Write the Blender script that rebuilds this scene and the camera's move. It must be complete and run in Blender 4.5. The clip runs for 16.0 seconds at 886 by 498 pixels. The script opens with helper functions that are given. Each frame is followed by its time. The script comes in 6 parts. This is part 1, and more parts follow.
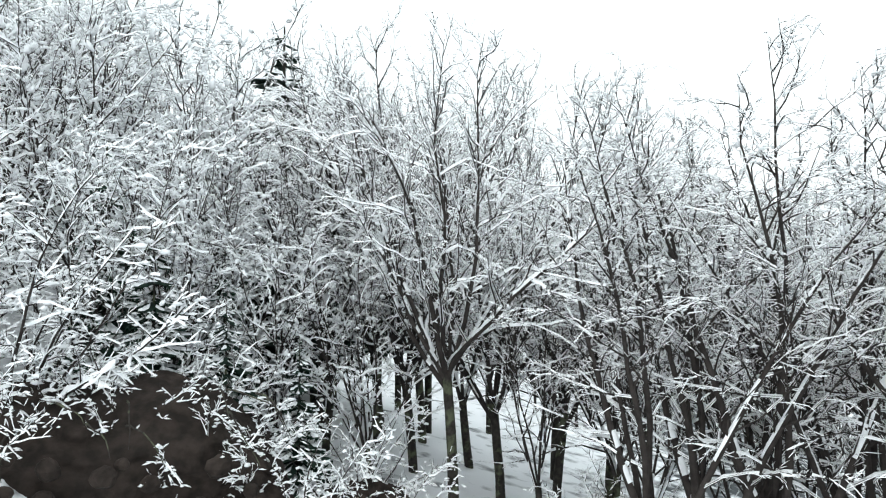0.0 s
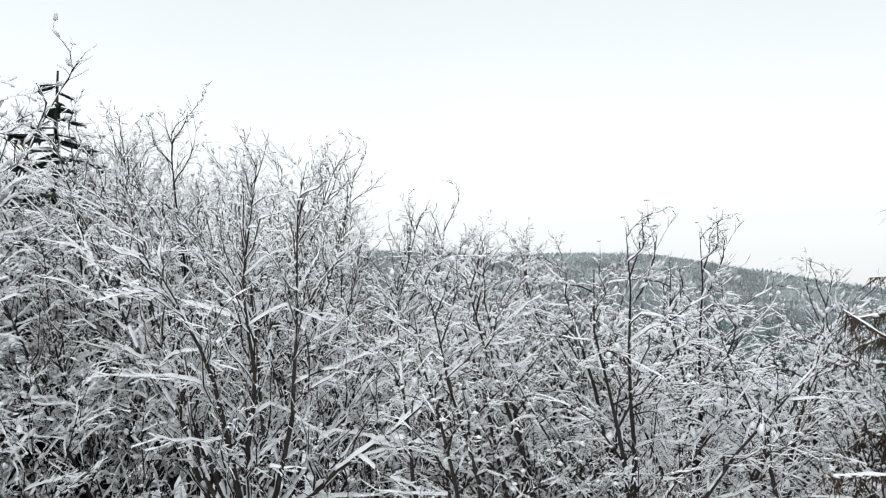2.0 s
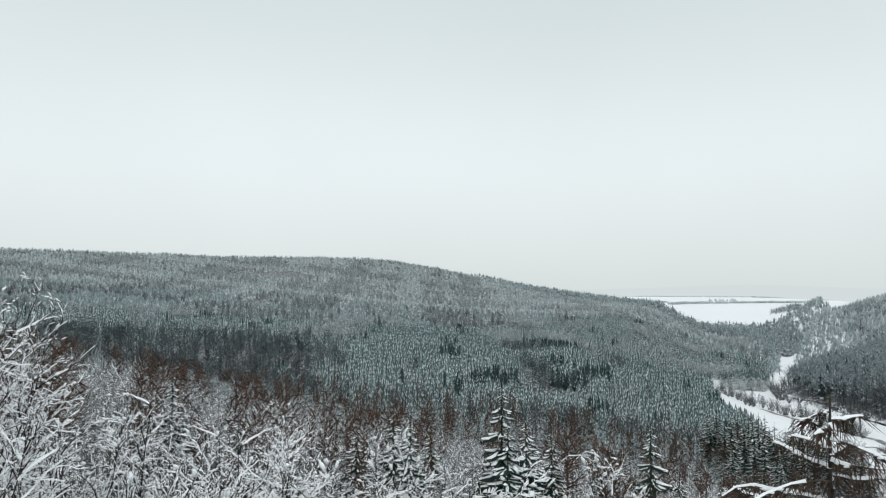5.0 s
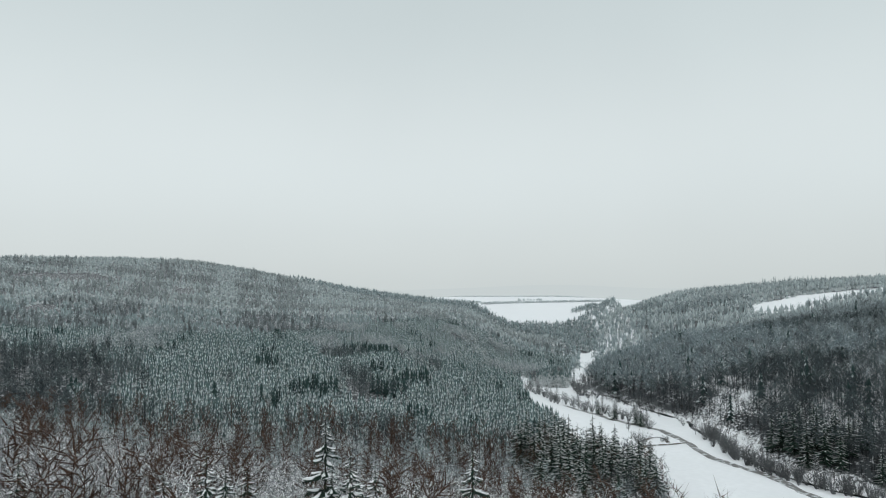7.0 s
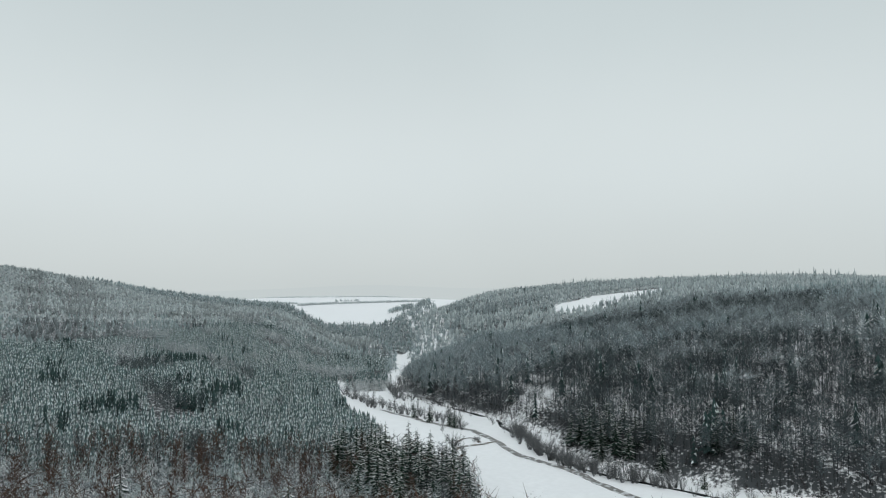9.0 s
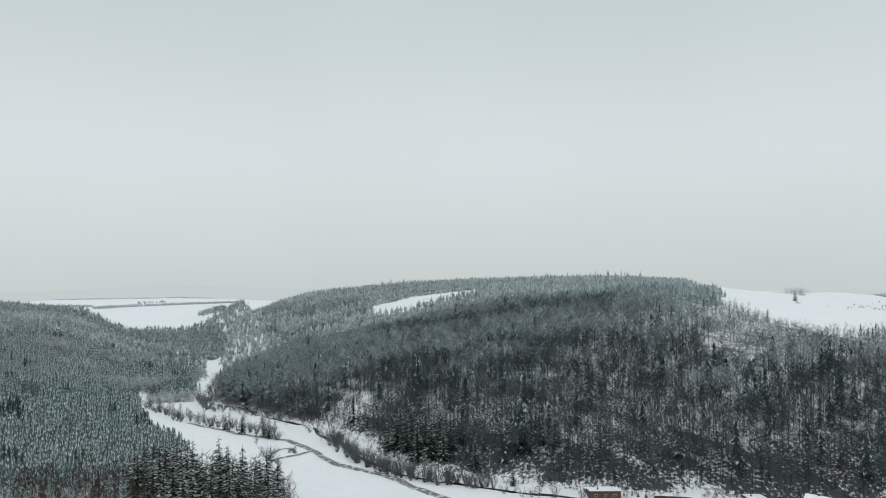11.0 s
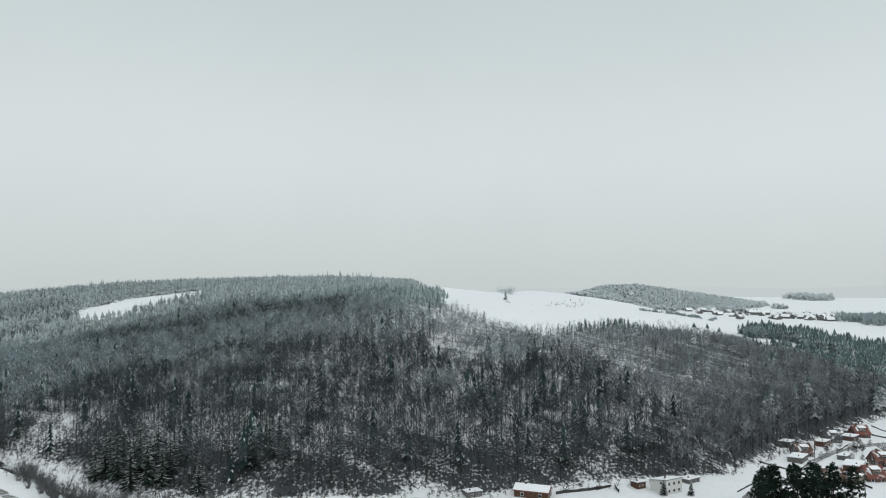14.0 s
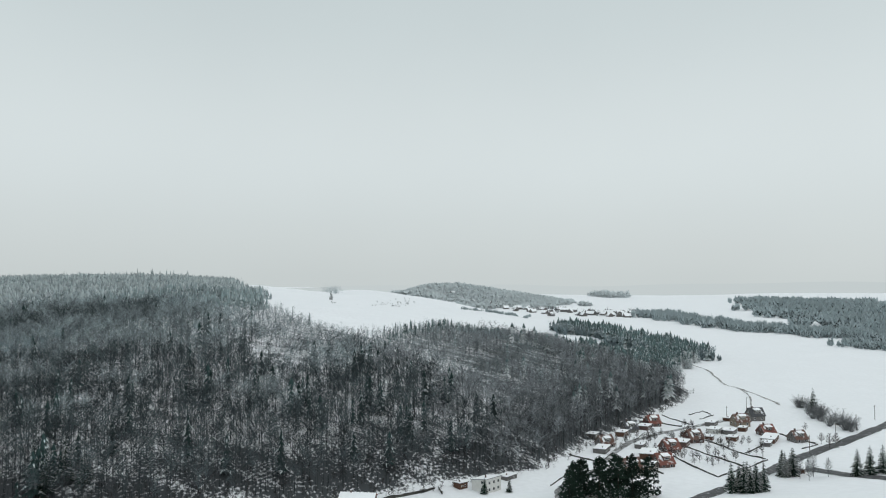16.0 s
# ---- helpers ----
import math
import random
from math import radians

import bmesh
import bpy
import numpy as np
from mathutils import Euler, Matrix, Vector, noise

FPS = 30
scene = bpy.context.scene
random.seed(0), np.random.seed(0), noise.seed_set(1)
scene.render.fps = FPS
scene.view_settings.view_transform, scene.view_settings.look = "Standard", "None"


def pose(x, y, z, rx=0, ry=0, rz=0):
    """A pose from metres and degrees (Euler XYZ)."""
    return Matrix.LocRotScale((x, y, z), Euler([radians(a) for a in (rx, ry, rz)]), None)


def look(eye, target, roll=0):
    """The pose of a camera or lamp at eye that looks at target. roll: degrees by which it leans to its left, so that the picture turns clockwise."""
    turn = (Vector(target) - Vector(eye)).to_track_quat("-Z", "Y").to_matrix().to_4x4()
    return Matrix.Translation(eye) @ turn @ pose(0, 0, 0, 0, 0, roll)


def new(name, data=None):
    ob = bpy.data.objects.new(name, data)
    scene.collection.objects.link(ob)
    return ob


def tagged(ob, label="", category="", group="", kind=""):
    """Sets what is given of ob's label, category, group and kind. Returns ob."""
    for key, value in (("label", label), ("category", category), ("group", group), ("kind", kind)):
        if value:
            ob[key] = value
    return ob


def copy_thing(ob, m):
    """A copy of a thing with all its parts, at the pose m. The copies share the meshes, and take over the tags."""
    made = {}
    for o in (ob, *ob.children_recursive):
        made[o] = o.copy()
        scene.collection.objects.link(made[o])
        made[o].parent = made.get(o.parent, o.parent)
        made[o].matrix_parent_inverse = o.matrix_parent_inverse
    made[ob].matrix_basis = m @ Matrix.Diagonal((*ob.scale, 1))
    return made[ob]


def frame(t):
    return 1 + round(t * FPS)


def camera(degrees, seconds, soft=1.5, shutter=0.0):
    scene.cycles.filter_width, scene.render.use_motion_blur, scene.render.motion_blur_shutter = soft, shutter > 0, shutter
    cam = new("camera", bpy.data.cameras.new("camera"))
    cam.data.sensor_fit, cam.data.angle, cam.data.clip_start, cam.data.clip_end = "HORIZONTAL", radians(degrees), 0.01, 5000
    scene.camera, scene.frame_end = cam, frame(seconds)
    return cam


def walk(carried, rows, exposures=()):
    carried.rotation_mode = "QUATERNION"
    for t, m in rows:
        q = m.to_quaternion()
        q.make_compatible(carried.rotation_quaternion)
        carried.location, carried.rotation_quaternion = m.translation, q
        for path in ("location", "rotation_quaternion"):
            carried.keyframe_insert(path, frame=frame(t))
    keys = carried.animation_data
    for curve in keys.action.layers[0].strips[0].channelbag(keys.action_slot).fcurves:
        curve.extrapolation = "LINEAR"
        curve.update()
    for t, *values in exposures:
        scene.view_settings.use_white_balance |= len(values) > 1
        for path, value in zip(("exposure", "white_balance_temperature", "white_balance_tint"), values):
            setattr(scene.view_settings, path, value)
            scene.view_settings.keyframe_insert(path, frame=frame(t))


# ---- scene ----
import functools

cam = camera(65.05, 16.0, 1.1)
PATH = [
    (0.0, pose(0.000, 0.000, -0.000, 92.503, -0.009, 0.004)),
    (0.5, pose(-0.124, 0.635, 1.080, 92.563, -0.085, -4.083)),
    (1.0, pose(-0.165, 1.325, 2.172, 92.618, -0.145, -7.994)),
    (1.5, pose(-0.146, 2.054, 3.263, 92.669, -0.192, -11.780)),
    (2.0, pose(-0.085, 2.807, 4.346, 92.716, -0.225, -15.480)),
    (2.5, pose(0.006, 3.571, 5.413, 92.758, -0.246, -19.127)),
    (3.0, pose(0.120, 4.333, 6.460, 92.796, -0.256, -22.745)),
    (3.5, pose(0.253, 5.083, 7.485, 92.830, -0.256, -26.354)),
    (4.0, pose(0.405, 5.812, 8.487, 92.859, -0.246, -29.966)),
    (5.0, pose(0.767, 7.174, 10.418, 92.906, -0.205, -37.236)),
    (6.0, pose(1.232, 8.377, 12.257, 92.935, -0.140, -44.588)),
    (7.0, pose(1.836, 9.398, 14.011, 92.946, -0.060, -52.014)),
    (8.0, pose(2.611, 10.236, 15.685, 92.941, 0.027, -59.485)),
    (9.0, pose(3.577, 10.905, 17.282, 92.919, 0.112, -66.965)),
    (10.0, pose(4.739, 11.431, 18.803, 92.879, 0.188, -74.418)),
    (11.0, pose(6.081, 11.846, 20.253, 92.822, 0.245, -81.819)),
    (12.0, pose(7.572, 12.179, 21.645, 92.749, 0.276, -89.156)),
    (13.0, pose(9.169, 12.449, 23.011, 92.658, 0.271, -96.430)),
    (14.0, pose(10.828, 12.651, 24.415, 92.549, 0.223, -103.652)),
    (15.0, pose(12.521, 12.751, 25.966, 92.424, 0.124, -110.833)),
    (15.5, pose(13.377, 12.740, 26.848, 92.355, 0.052, -114.411)),
    (16.0, pose(14.244, 12.669, 27.839, 92.282, -0.036, -117.979)),
]
EXPOSURES = [(0.0, 1.0, 6500, 10), (1.0, 0.78, 6600, 13), (2.0, 0.56, 6650, 15), (3.0, 0.42, 6600, 14), (4.2, 0.32, 6550, 12), (6.3, 0.12, 6500, 10), (8.0, 0.02, 6500, 10), (16.0, 0.0, 6500, 10)]
walk(cam, PATH, EXPOSURES)

# ---- overcast daylight ----
world = bpy.data.worlds.new("overcast_sky")
scene.world = world
world.use_nodes = True
wn, wl = world.node_tree.nodes, world.node_tree.links
wn.clear()
w_out = wn.new("ShaderNodeOutputWorld")
w_bg = wn.new("ShaderNodeBackground")
w_sky = wn.new("ShaderNodeTexSky")
w_sky.sky_type = "NISHITA"
w_sky.sun_disc = False
w_sky.sun_elevation = radians(38)
w_sky.sun_rotation = radians(200)
w_grey = wn.new("ShaderNodeHueSaturation")
w_grey.inputs["Saturation"].default_value = 0.12
w_grey.inputs["Value"].default_value = 0.10
w_tc = wn.new("ShaderNodeTexCoord")
w_sep = wn.new("ShaderNodeSeparateXYZ")
w_ramp = wn.new("ShaderNodeValToRGB")
w_ramp.color_ramp.interpolation = "EASE"
stops = w_ramp.color_ramp.elements
stops[0].position, stops[0].color = 0.0, (0.600, 0.655, 0.655, 1)
stops[1].position, stops[1].color = 1.0, (0.80, 0.89, 0.92, 1)
a = stops.new(0.17)
a.color = (0.675, 0.745, 0.755, 1)
a = stops.new(0.42)
a.color = (0.575, 0.655, 0.67, 1)
w_cloud = wn.new("ShaderNodeTexNoise")
w_cloud.inputs["Scale"].default_value = 2.2
w_cloud.inputs["Detail"].default_value = 4
w_map = wn.new("ShaderNodeMapRange")
w_map.inputs[3].default_value = 0.94
w_map.inputs[4].default_value = 1.06
w_mul = wn.new("ShaderNodeVectorMath")
w_mul.operation = "MULTIPLY"
w_mix = wn.new("ShaderNodeMix")
w_mix.data_type = "RGBA"
w_mix.inputs[0].default_value = 0.1
wl.new(w_tc.outputs["Generated"], w_sep.inputs[0])
wl.new(w_sep.outputs[2], w_ramp.inputs[0])
wl.new(w_tc.outputs["Generated"], w_cloud.inputs["Vector"])
wl.new(w_cloud.outputs[0], w_map.inputs[0])
wl.new(w_ramp.outputs[0], w_mul.inputs[0])
wl.new(w_map.outputs[0], w_mul.inputs[1])
wl.new(w_sky.outputs[0], w_grey.inputs["Color"])
wl.new(w_mul.outputs[0], w_mix.inputs[6])
wl.new(w_grey.outputs[0], w_mix.inputs[7])
wl.new(w_mix.outputs[2], w_bg.inputs[0])
wl.new(w_bg.outputs[0], w_out.inputs[0])
w_bg.inputs[1].default_value = 1.0
sun = new("sun", bpy.data.lights.new("sun", "SUN"))
sun.data.energy, sun.data.angle, sun.data.color = 0.5, radians(50), (1.0, 0.97, 0.94)
sun.matrix_world = look((0, 0, 100), (60, 35, 0))

# ---- the lie of the land ----
def sstep(a, b, v):
    u = np.clip((v - a) / (b - a), 0, 1)
    return u * u * (3 - 2 * u)


def smax(a, b, k):
    return 0.5 * (a + b + np.sqrt((a - b) ** 2 + k * k))


def seg_distance(x, y, line, closed=False):
    best = np.full(np.shape(x), 1e9)
    pts = list(line) + ([line[0]] if closed else [])
    for (ax, ay), (bx, by) in zip(pts[:-1], pts[1:]):
        dx, dy = bx - ax, by - ay
        u = np.clip(((x - ax) * dx + (y - ay) * dy) / (dx * dx + dy * dy), 0, 1)
        best = np.minimum(best, np.hypot(x - ax - u * dx, y - ay - u * dy))
    return best


def inside(x, y, poly):
    hit = np.zeros(np.shape(x), bool)
    for (ax, ay), (bx, by) in zip(poly, poly[1:] + poly[:1]):
        if ay == by:
            continue
        hit ^= ((ay > y) != (by > y)) & (x < (bx - ax) * (y - ay) / (by - ay) + ax)
    return hit


def depth_in(x, y, poly):
    d = seg_distance(x, y, poly, True)
    return np.where(inside(x, y, poly), d, -d)


def wobble(x, y, size, seed=0.0):
    s = 2 * math.pi / size
    return (np.sin(x * s + seed) * np.cos(y * s * 0.83 + 1.7 * seed) + 0.6 * np.sin((x + y) * s * 1.63 + 2.1 * seed)
            + 0.4 * np.cos((x - 0.7 * y) * s * 2.71 + 0.6 * seed)) / 2


VALLEY = [(230, -700), (235, -300), (250, -20), (320, 95), (420, 175), (520, 275), (640, 345), (800, 430), (1000, 560), (1300, 760), (1800, 1100), (2600, 1500)]
EAST_HILL = [(385, -389), (362, -357), (341, -309), (321, -274), (307, -241), (288, -207), (269, -172), (267, -132), (266, -110), (268, -68), (272, -40), (278, 0), (285, 30), (294, 50), (306, 77),
             (327, 86), (339, 92), (360, 110), (377, 131), (394, 150), (416, 179), (440, 209), (505, 264), (560, 284),
             (640, 302), (735, 355), (830, 410), (1040, 500), (1320, 650), (1600, 560), (1950, 250), (1900, -300), (1500, -760), (1000, -680), (720, -500), (480, -410)]


def height(x, y):
    x, y = np.asarray(x, float), np.asarray(y, float)
    far = np.hypot(x, y)
    floor = -58 - 16 * sstep(330, 760, 0.87 * x + 0.49 * y) + 26 * sstep(1400, 2400, far)
    floor = floor + 22 * sstep(560, 1250, x) * sstep(-380, -560, y) * (1 - sstep(1400, 2400, far))
    near = -8.3 - 0.235 * x - 0.0004 * np.maximum(x, 0) * np.maximum(y - 60, 0) + 0.5 * np.maximum(-7 - x, 0)
    near = np.minimum(near, 30 + 0.05 * far)
    d = seg_distance(x, y, VALLEY)
    west = (y - 100) * 0.87 - (x - 320) * 0.49 > -40
    shoulder = (24 + 18 * sstep(450, 900, x)) * sstep(35, 170, d)
    rise = (22 * sstep(270, 480, y) + 24 * sstep(450, 960, y) + 72 * sstep(850, 1560, y)) * sstep(60, 780, d)
    left = floor + np.where(west, (shoulder + rise) * sstep(120, 330, y) * (1 - sstep(1450, 2150, far)), 0)
    e = depth_in(x, y, EAST_HILL)
    knoll = 14 * np.exp(-(((x - 1150) / 380) ** 2 + ((y + 60) / 300) ** 2)) + 17 * np.exp(-(((x - 1180) / 300) ** 2 + ((y - 330) / 220) ** 2)) + 15 * np.exp(-(((x - 1290) / 170) ** 2 + ((y - 480) / 110) ** 2))
    right = np.where(e > 0, 11 * (1 - np.exp(-np.maximum(e, 0) / 14)) + 72 * (1 - np.exp(-(np.maximum(e, 0) / 230) ** 1.4)) + knoll, 0)
    right = right * (1 - 0.2 * sstep(0, 300, y - 330 - 0.5 * (x - 700)))
    right = right + 42 * np.exp(-(((x - 1580) / 190) ** 2 + ((y + 800) / 130) ** 2)) + 26 * np.exp(-(((x - 1520) / 220) ** 2 + ((y + 960) / 160) ** 2))
    land = smax(near, left + right, 6.0)
    land = land + 0.5 * wobble(x, y, 37) * sstep(15, 60, far) + 1.6 * wobble(x, y, 170, 1.3) * sstep(60, 200, far) * sstep(20, 120, e + 2 * np.maximum(d - 90, 0))
    return land


MEADOW_WEST = [(180, -600), (195, -40), (225, 80), (240, 98), (291, 142), (352, 214), (418, 262), (537, 337), (583, 338), (625, 332), (700, 372), (816, 430), (1000, 560)]
PLATEAU_FIELD = [(640, -140), (560, -115), (475, -140), (452, -160), (495, -222), (562, -308), (668, -410), (935, -590), (1300, -760), (1400, -500), (1150, -330), (900, -240), (720, -165)]
CLEARING = [(828, 213), (930, 242), (992, 196), (1018, 108), (930, 102), (846, 168)]


def west_wood(x, y):
    """Depth into the wood on the west bank, from the meadow's edge."""
    d = seg_distance(x, y, MEADOW_WEST)
    lx, ly = np.array([p[0] for p in MEADOW_WEST]), np.array([p[1] for p in MEADOW_WEST])
    return np.where(x < np.interp(y, ly, lx), d, -d)


GLADES = [(335, 835, 55, 20, 68), (500, 1150, 80, 45, -8), (620, 1020, 40, 18, 60)]
BANKS = [(395, 125, 22, 12, 45), (372, 100, 10, 20, 45), (343, 61, 8, 22, 60)]
YOUNG = [(404, -212, 16, 46, -12), (384, -250, 14, 22, -30), (384, -84, 20, 12, 30), (394, -190, 52, 34, 20), (412, -266, 58, 22, -25), (470, -95, 34, 20, 10), (412, -100, 30, 14, 80)]
# first: dark-coloured row for the unlit edge of a stand; then dark pines
DARK_STAND = [(395, 376, 60, 9, 4), (250, 256, 34, 6, -20), (300, 262, 20, 5, 10)]
STRIPS = [(385, 361, 62, 5, 4)]
CONIFERS = [(342, -50, 24, 16, 0), (336, -74, 22, 13, 0), (322, -98, 26, 9, -15), (318, 70, 16, 9, 40), (306, 50, 10, 10, 0), (330, 92, 12, 8, 40), (352, 20, 16, 8, 60), (374, -140, 20, 7, 80), (302, 12, 9, 12, 0), (330, -150, 14, 7, 30), (366, 78, 16, 7, 30), (339, -36, 9, 18, 0), (346, -71, 9, 13, 0), (336, -108, 6, 9, 0), (295, -94, 7, 9, 0), (294, 23, 6, 8, 0), (303, 42, 7, 9, 0), (286, -18, 6, 9, 0)]

# ---- materials ----
def material(name, colour, rough=0.8, metal=0.0, snow=None, grain=(0.0, 1.0), spots=None, bump=0.0, bump_scale=8.0, vary=0.0, island=False):
    """A surface with grain at two scales. snow: (amount, softness, patch size) of white lying on what faces up."""
    m = bpy.data.materials.new(name)
    m.use_nodes = True
    n, l = m.node_tree.nodes, m.node_tree.links
    b = n["Principled BSDF"]
    b.inputs["Roughness"].default_value = rough
    b.inputs["Metallic"].default_value = metal
    b.inputs["Specular IOR Level"].default_value = 0.25
    geo = n.new("ShaderNodeNewGeometry")
    out = None

    def mixed(fac, a, c, kind="MIX"):
        x = n.new("ShaderNodeMix")
        x.data_type, x.blend_type = "RGBA", kind
        for sock, v in ((x.inputs[0], fac), (x.inputs[6], a), (x.inputs[7], c)):
            if hasattr(v, "links"):
                l.new(v, sock)
            else:
                sock.default_value = v if isinstance(v, (int, float)) else (*v, 1)
        return x.outputs[2]

    def noisy(scale, detail=3.0, lo=0.35, hi=0.65):
        t = n.new("ShaderNodeTexNoise")
        t.inputs["Scale"].default_value, t.inputs["Detail"].default_value = scale, detail
        l.new(geo.outputs["Position"], t.inputs["Vector"])
        r = n.new("ShaderNodeMapRange")
        r.inputs[1].default_value, r.inputs[2].default_value = lo, hi
        l.new(t.outputs[0], r.inputs[0])
        return r.outputs[0]

    out = colour
    if grain[0]:
        dark = tuple(c * (1 - grain[0]) for c in colour)
        light = tuple(min(1, c * (1 + grain[0])) for c in colour)
        out = mixed(noisy(grain[1], 5), dark, light)
        out = mixed(noisy(grain[1] * 0.13, 3), mixed(0.5, out, dark), out)
    if vary:
        rnd = n.new("ShaderNodeObjectInfo").outputs["Random"]
        if island:
            tone = n.new("ShaderNodeAttribute")
            tone.attribute_name = "tone"
            rnd = tone.outputs["Fac"]
        r = n.new("ShaderNodeMapRange")
        r.inputs[3].default_value, r.inputs[4].default_value = 1 - vary, 1 + vary
        l.new(rnd, r.inputs[0])
        hs = n.new("ShaderNodeHueSaturation")
        l.new(r.outputs[0], hs.inputs["Value"])
        if hasattr(out, "links"):
            l.new(out, hs.inputs["Color"])
        else:
            hs.inputs["Color"].default_value = (*out, 1)
        out = hs.outputs[0]
    if spots:
        out = mixed(noisy(spots[1], 5, spots[2], spots[2] + 0.12), out, spots[0])
    if snow:
        amount, soft, size = snow
        sep = n.new("ShaderNodeSeparateXYZ")
        l.new(geo.outputs["True Normal"], sep.inputs[0])
        t = n.new("ShaderNodeTexNoise")
        t.inputs["Scale"].default_value, t.inputs["Detail"].default_value = 1 / size, 4
        l.new(geo.outputs["Position"], t.inputs["Vector"])
        add = n.new("ShaderNodeMath")
        add.operation = "MULTIPLY_ADD"
        add.inputs[1].default_value, add.inputs[2].default_value = 0.9, -0.45
        l.new(t.outputs[0], add.inputs[0])
        tot = n.new("ShaderNodeMath")
        l.new(sep.outputs[2], tot.inputs[0])
        l.new(add.outputs[0], tot.inputs[1])
        r = n.new("ShaderNodeMapRange")
        r.inputs[1].default_value, r.inputs[2].default_value = 1 - amount - soft, 1 - amount + soft
        l.new(tot.outputs[0], r.inputs[0])
        out = mixed(r.outputs[0], out, (0.84, 0.855, 0.87))
    if hasattr(out, "links"):
        l.new(out, b.inputs["Base Color"])
    else:
        b.inputs["Base Color"].default_value = (*out, 1)
    if bump:
        t = n.new("ShaderNodeTexNoise")
        t.inputs["Scale"].default_value, t.inputs["Detail"].default_value = bump_scale, 5
        l.new(geo.outputs["Position"], t.inputs["Vector"])
        bp = n.new("ShaderNodeBump")
        bp.inputs["Strength"].default_value = bump
        bp.inputs["Distance"].default_value = 0.3 / bump_scale
        l.new(t.outputs[0], bp.inputs["Height"])
        l.new(bp.outputs[0], b.inputs["Normal"])
    return m


SNOW = material("snow", (0.84, 0.85, 0.87), 0.7, grain=(0.04, 0.9), bump=0.35, bump_scale=1.6)
BARK = material("bark", (0.042, 0.037, 0.032), 0.95, grain=(0.4, 6.0), spots=((0.10, 0.11, 0.07), 2.5, 0.52), bump=0.6, bump_scale=14, vary=0.2)
TWIG = material("twigs", (0.042, 0.035, 0.032), 0.95, grain=(0.3, 4.0), vary=0.15)
RIMED_TWIG = material("rimed_twigs", (0.24, 0.255, 0.26), 0.95, grain=(0.4, 0.2))
LARCH = material("larch_twigs", (0.105, 0.066, 0.050), 0.95, grain=(0.4, 3.0), vary=0.2)
NEEDLES = material("needles", (0.020, 0.042, 0.030), 0.9, grain=(0.45, 3.0), vary=0.25)
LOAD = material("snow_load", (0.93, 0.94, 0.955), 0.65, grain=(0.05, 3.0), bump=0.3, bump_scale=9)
# woodland seen from afar: stands with snow and rime; farther ones paled for haze
SPRUCE_STAND = material("rimed_spruce", (0.092, 0.138, 0.137), 0.9, snow=(0.42, 0.25, 1.7), vary=0.4, island=True)
FROST = material("frosted_boughs", (0.66, 0.72, 0.73), 0.85, grain=(0.2, 0.6), vary=0.2, island=True)
FROST_DIM = material("lightly_frosted_boughs", (0.42, 0.48, 0.49), 0.85, grain=(0.2, 0.6), vary=0.25, island=True)
# haze over plain and valley is put into these two crown colours
CROWN_MASS = material("hazed_far_crowns", (0.42, 0.485, 0.50), 0.95, vary=0.08, island=True)
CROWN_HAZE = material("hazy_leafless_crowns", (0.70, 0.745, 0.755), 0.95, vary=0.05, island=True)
BOLE = material("dark_boles", (0.030, 0.036, 0.040), 0.95, grain=(0.4, 1.0))
# boles lightened for haze in the farther stands
BOLE_PALE = material("hazed_boles", (0.11, 0.135, 0.14), 0.95, grain=(0.3, 0.5))
SPRUCE_DARK = material("dark_spruce", (0.028, 0.052, 0.050), 0.9, snow=(0.10, 0.12, 1.6), vary=0.4, island=True)
# base paled for haze at long range; the snow term is rime
SPRUCE_FAR = material("rimed_hazed_spruce_far", (0.34, 0.39, 0.395), 0.9, snow=(0.4, 0.4, 5.0), vary=0.25, island=True)
BARE_STAND = material("bare_beech", (0.088, 0.108, 0.113), 0.95, grain=(0.2, 0.3), vary=0.6, island=True)
BARE_DARK = material("dense_leafless_wood", (0.072, 0.076, 0.081), 0.95, grain=(0.2, 0.3), vary=0.55, island=True)
# wood colour raised to carry the haze over the shoulder
BARE_MURK = material("brownish_grey_wood_hazed", (0.25, 0.268, 0.28), 0.95, grain=(0.2, 0.3), vary=0.45, island=True)
BRUSH = material("rusty_brushwood", (0.034, 0.029, 0.030), 0.95, grain=(0.3, 0.5), vary=0.3, island=True)
BARE_RIMED = material("rimed_beech", (0.27, 0.31, 0.32), 0.95, grain=(0.3, 0.12), vary=0.6, island=True)
# far leafless wood: haze in the base colour, rime in the snow term
BARE_FAR = material("rimed_hazed_wood_far", (0.42, 0.465, 0.47), 0.95, snow=(0.3, 0.4, 6.0), vary=0.15, island=True)
# pale base colour stands for haze; the snow term is the rime
HAZY_WOOD = material("hazed_rimed_wood", (0.36, 0.41, 0.42), 0.95, snow=(0.45, 0.4, 8.0), vary=0.1, island=True)
# the blue-grey paleness of this base colour is valley haze
VALLEY_HAZE_WOOD = material("valley_wood", (0.225, 0.28, 0.295), 0.95, snow=(0.22, 0.3, 4.0), vary=0.25, island=True)
# SPRUCE_MID and BARE_MID are paled part of the way towards haze
SPRUCE_MID = material("rimed_hazed_spruce_mid", (0.21, 0.265, 0.27), 0.9, snow=(0.46, 0.3, 2.6), vary=0.28, island=True)
BARE_MID = material("rimed_hazed_wood_mid", (0.27, 0.305, 0.315), 0.95, snow=(0.35, 0.4, 5.0), vary=0.35, island=True)
LARCH_BARK = material("larch_bark", (0.075, 0.052, 0.040), 0.95, grain=(0.4, 5.0), vary=0.15)


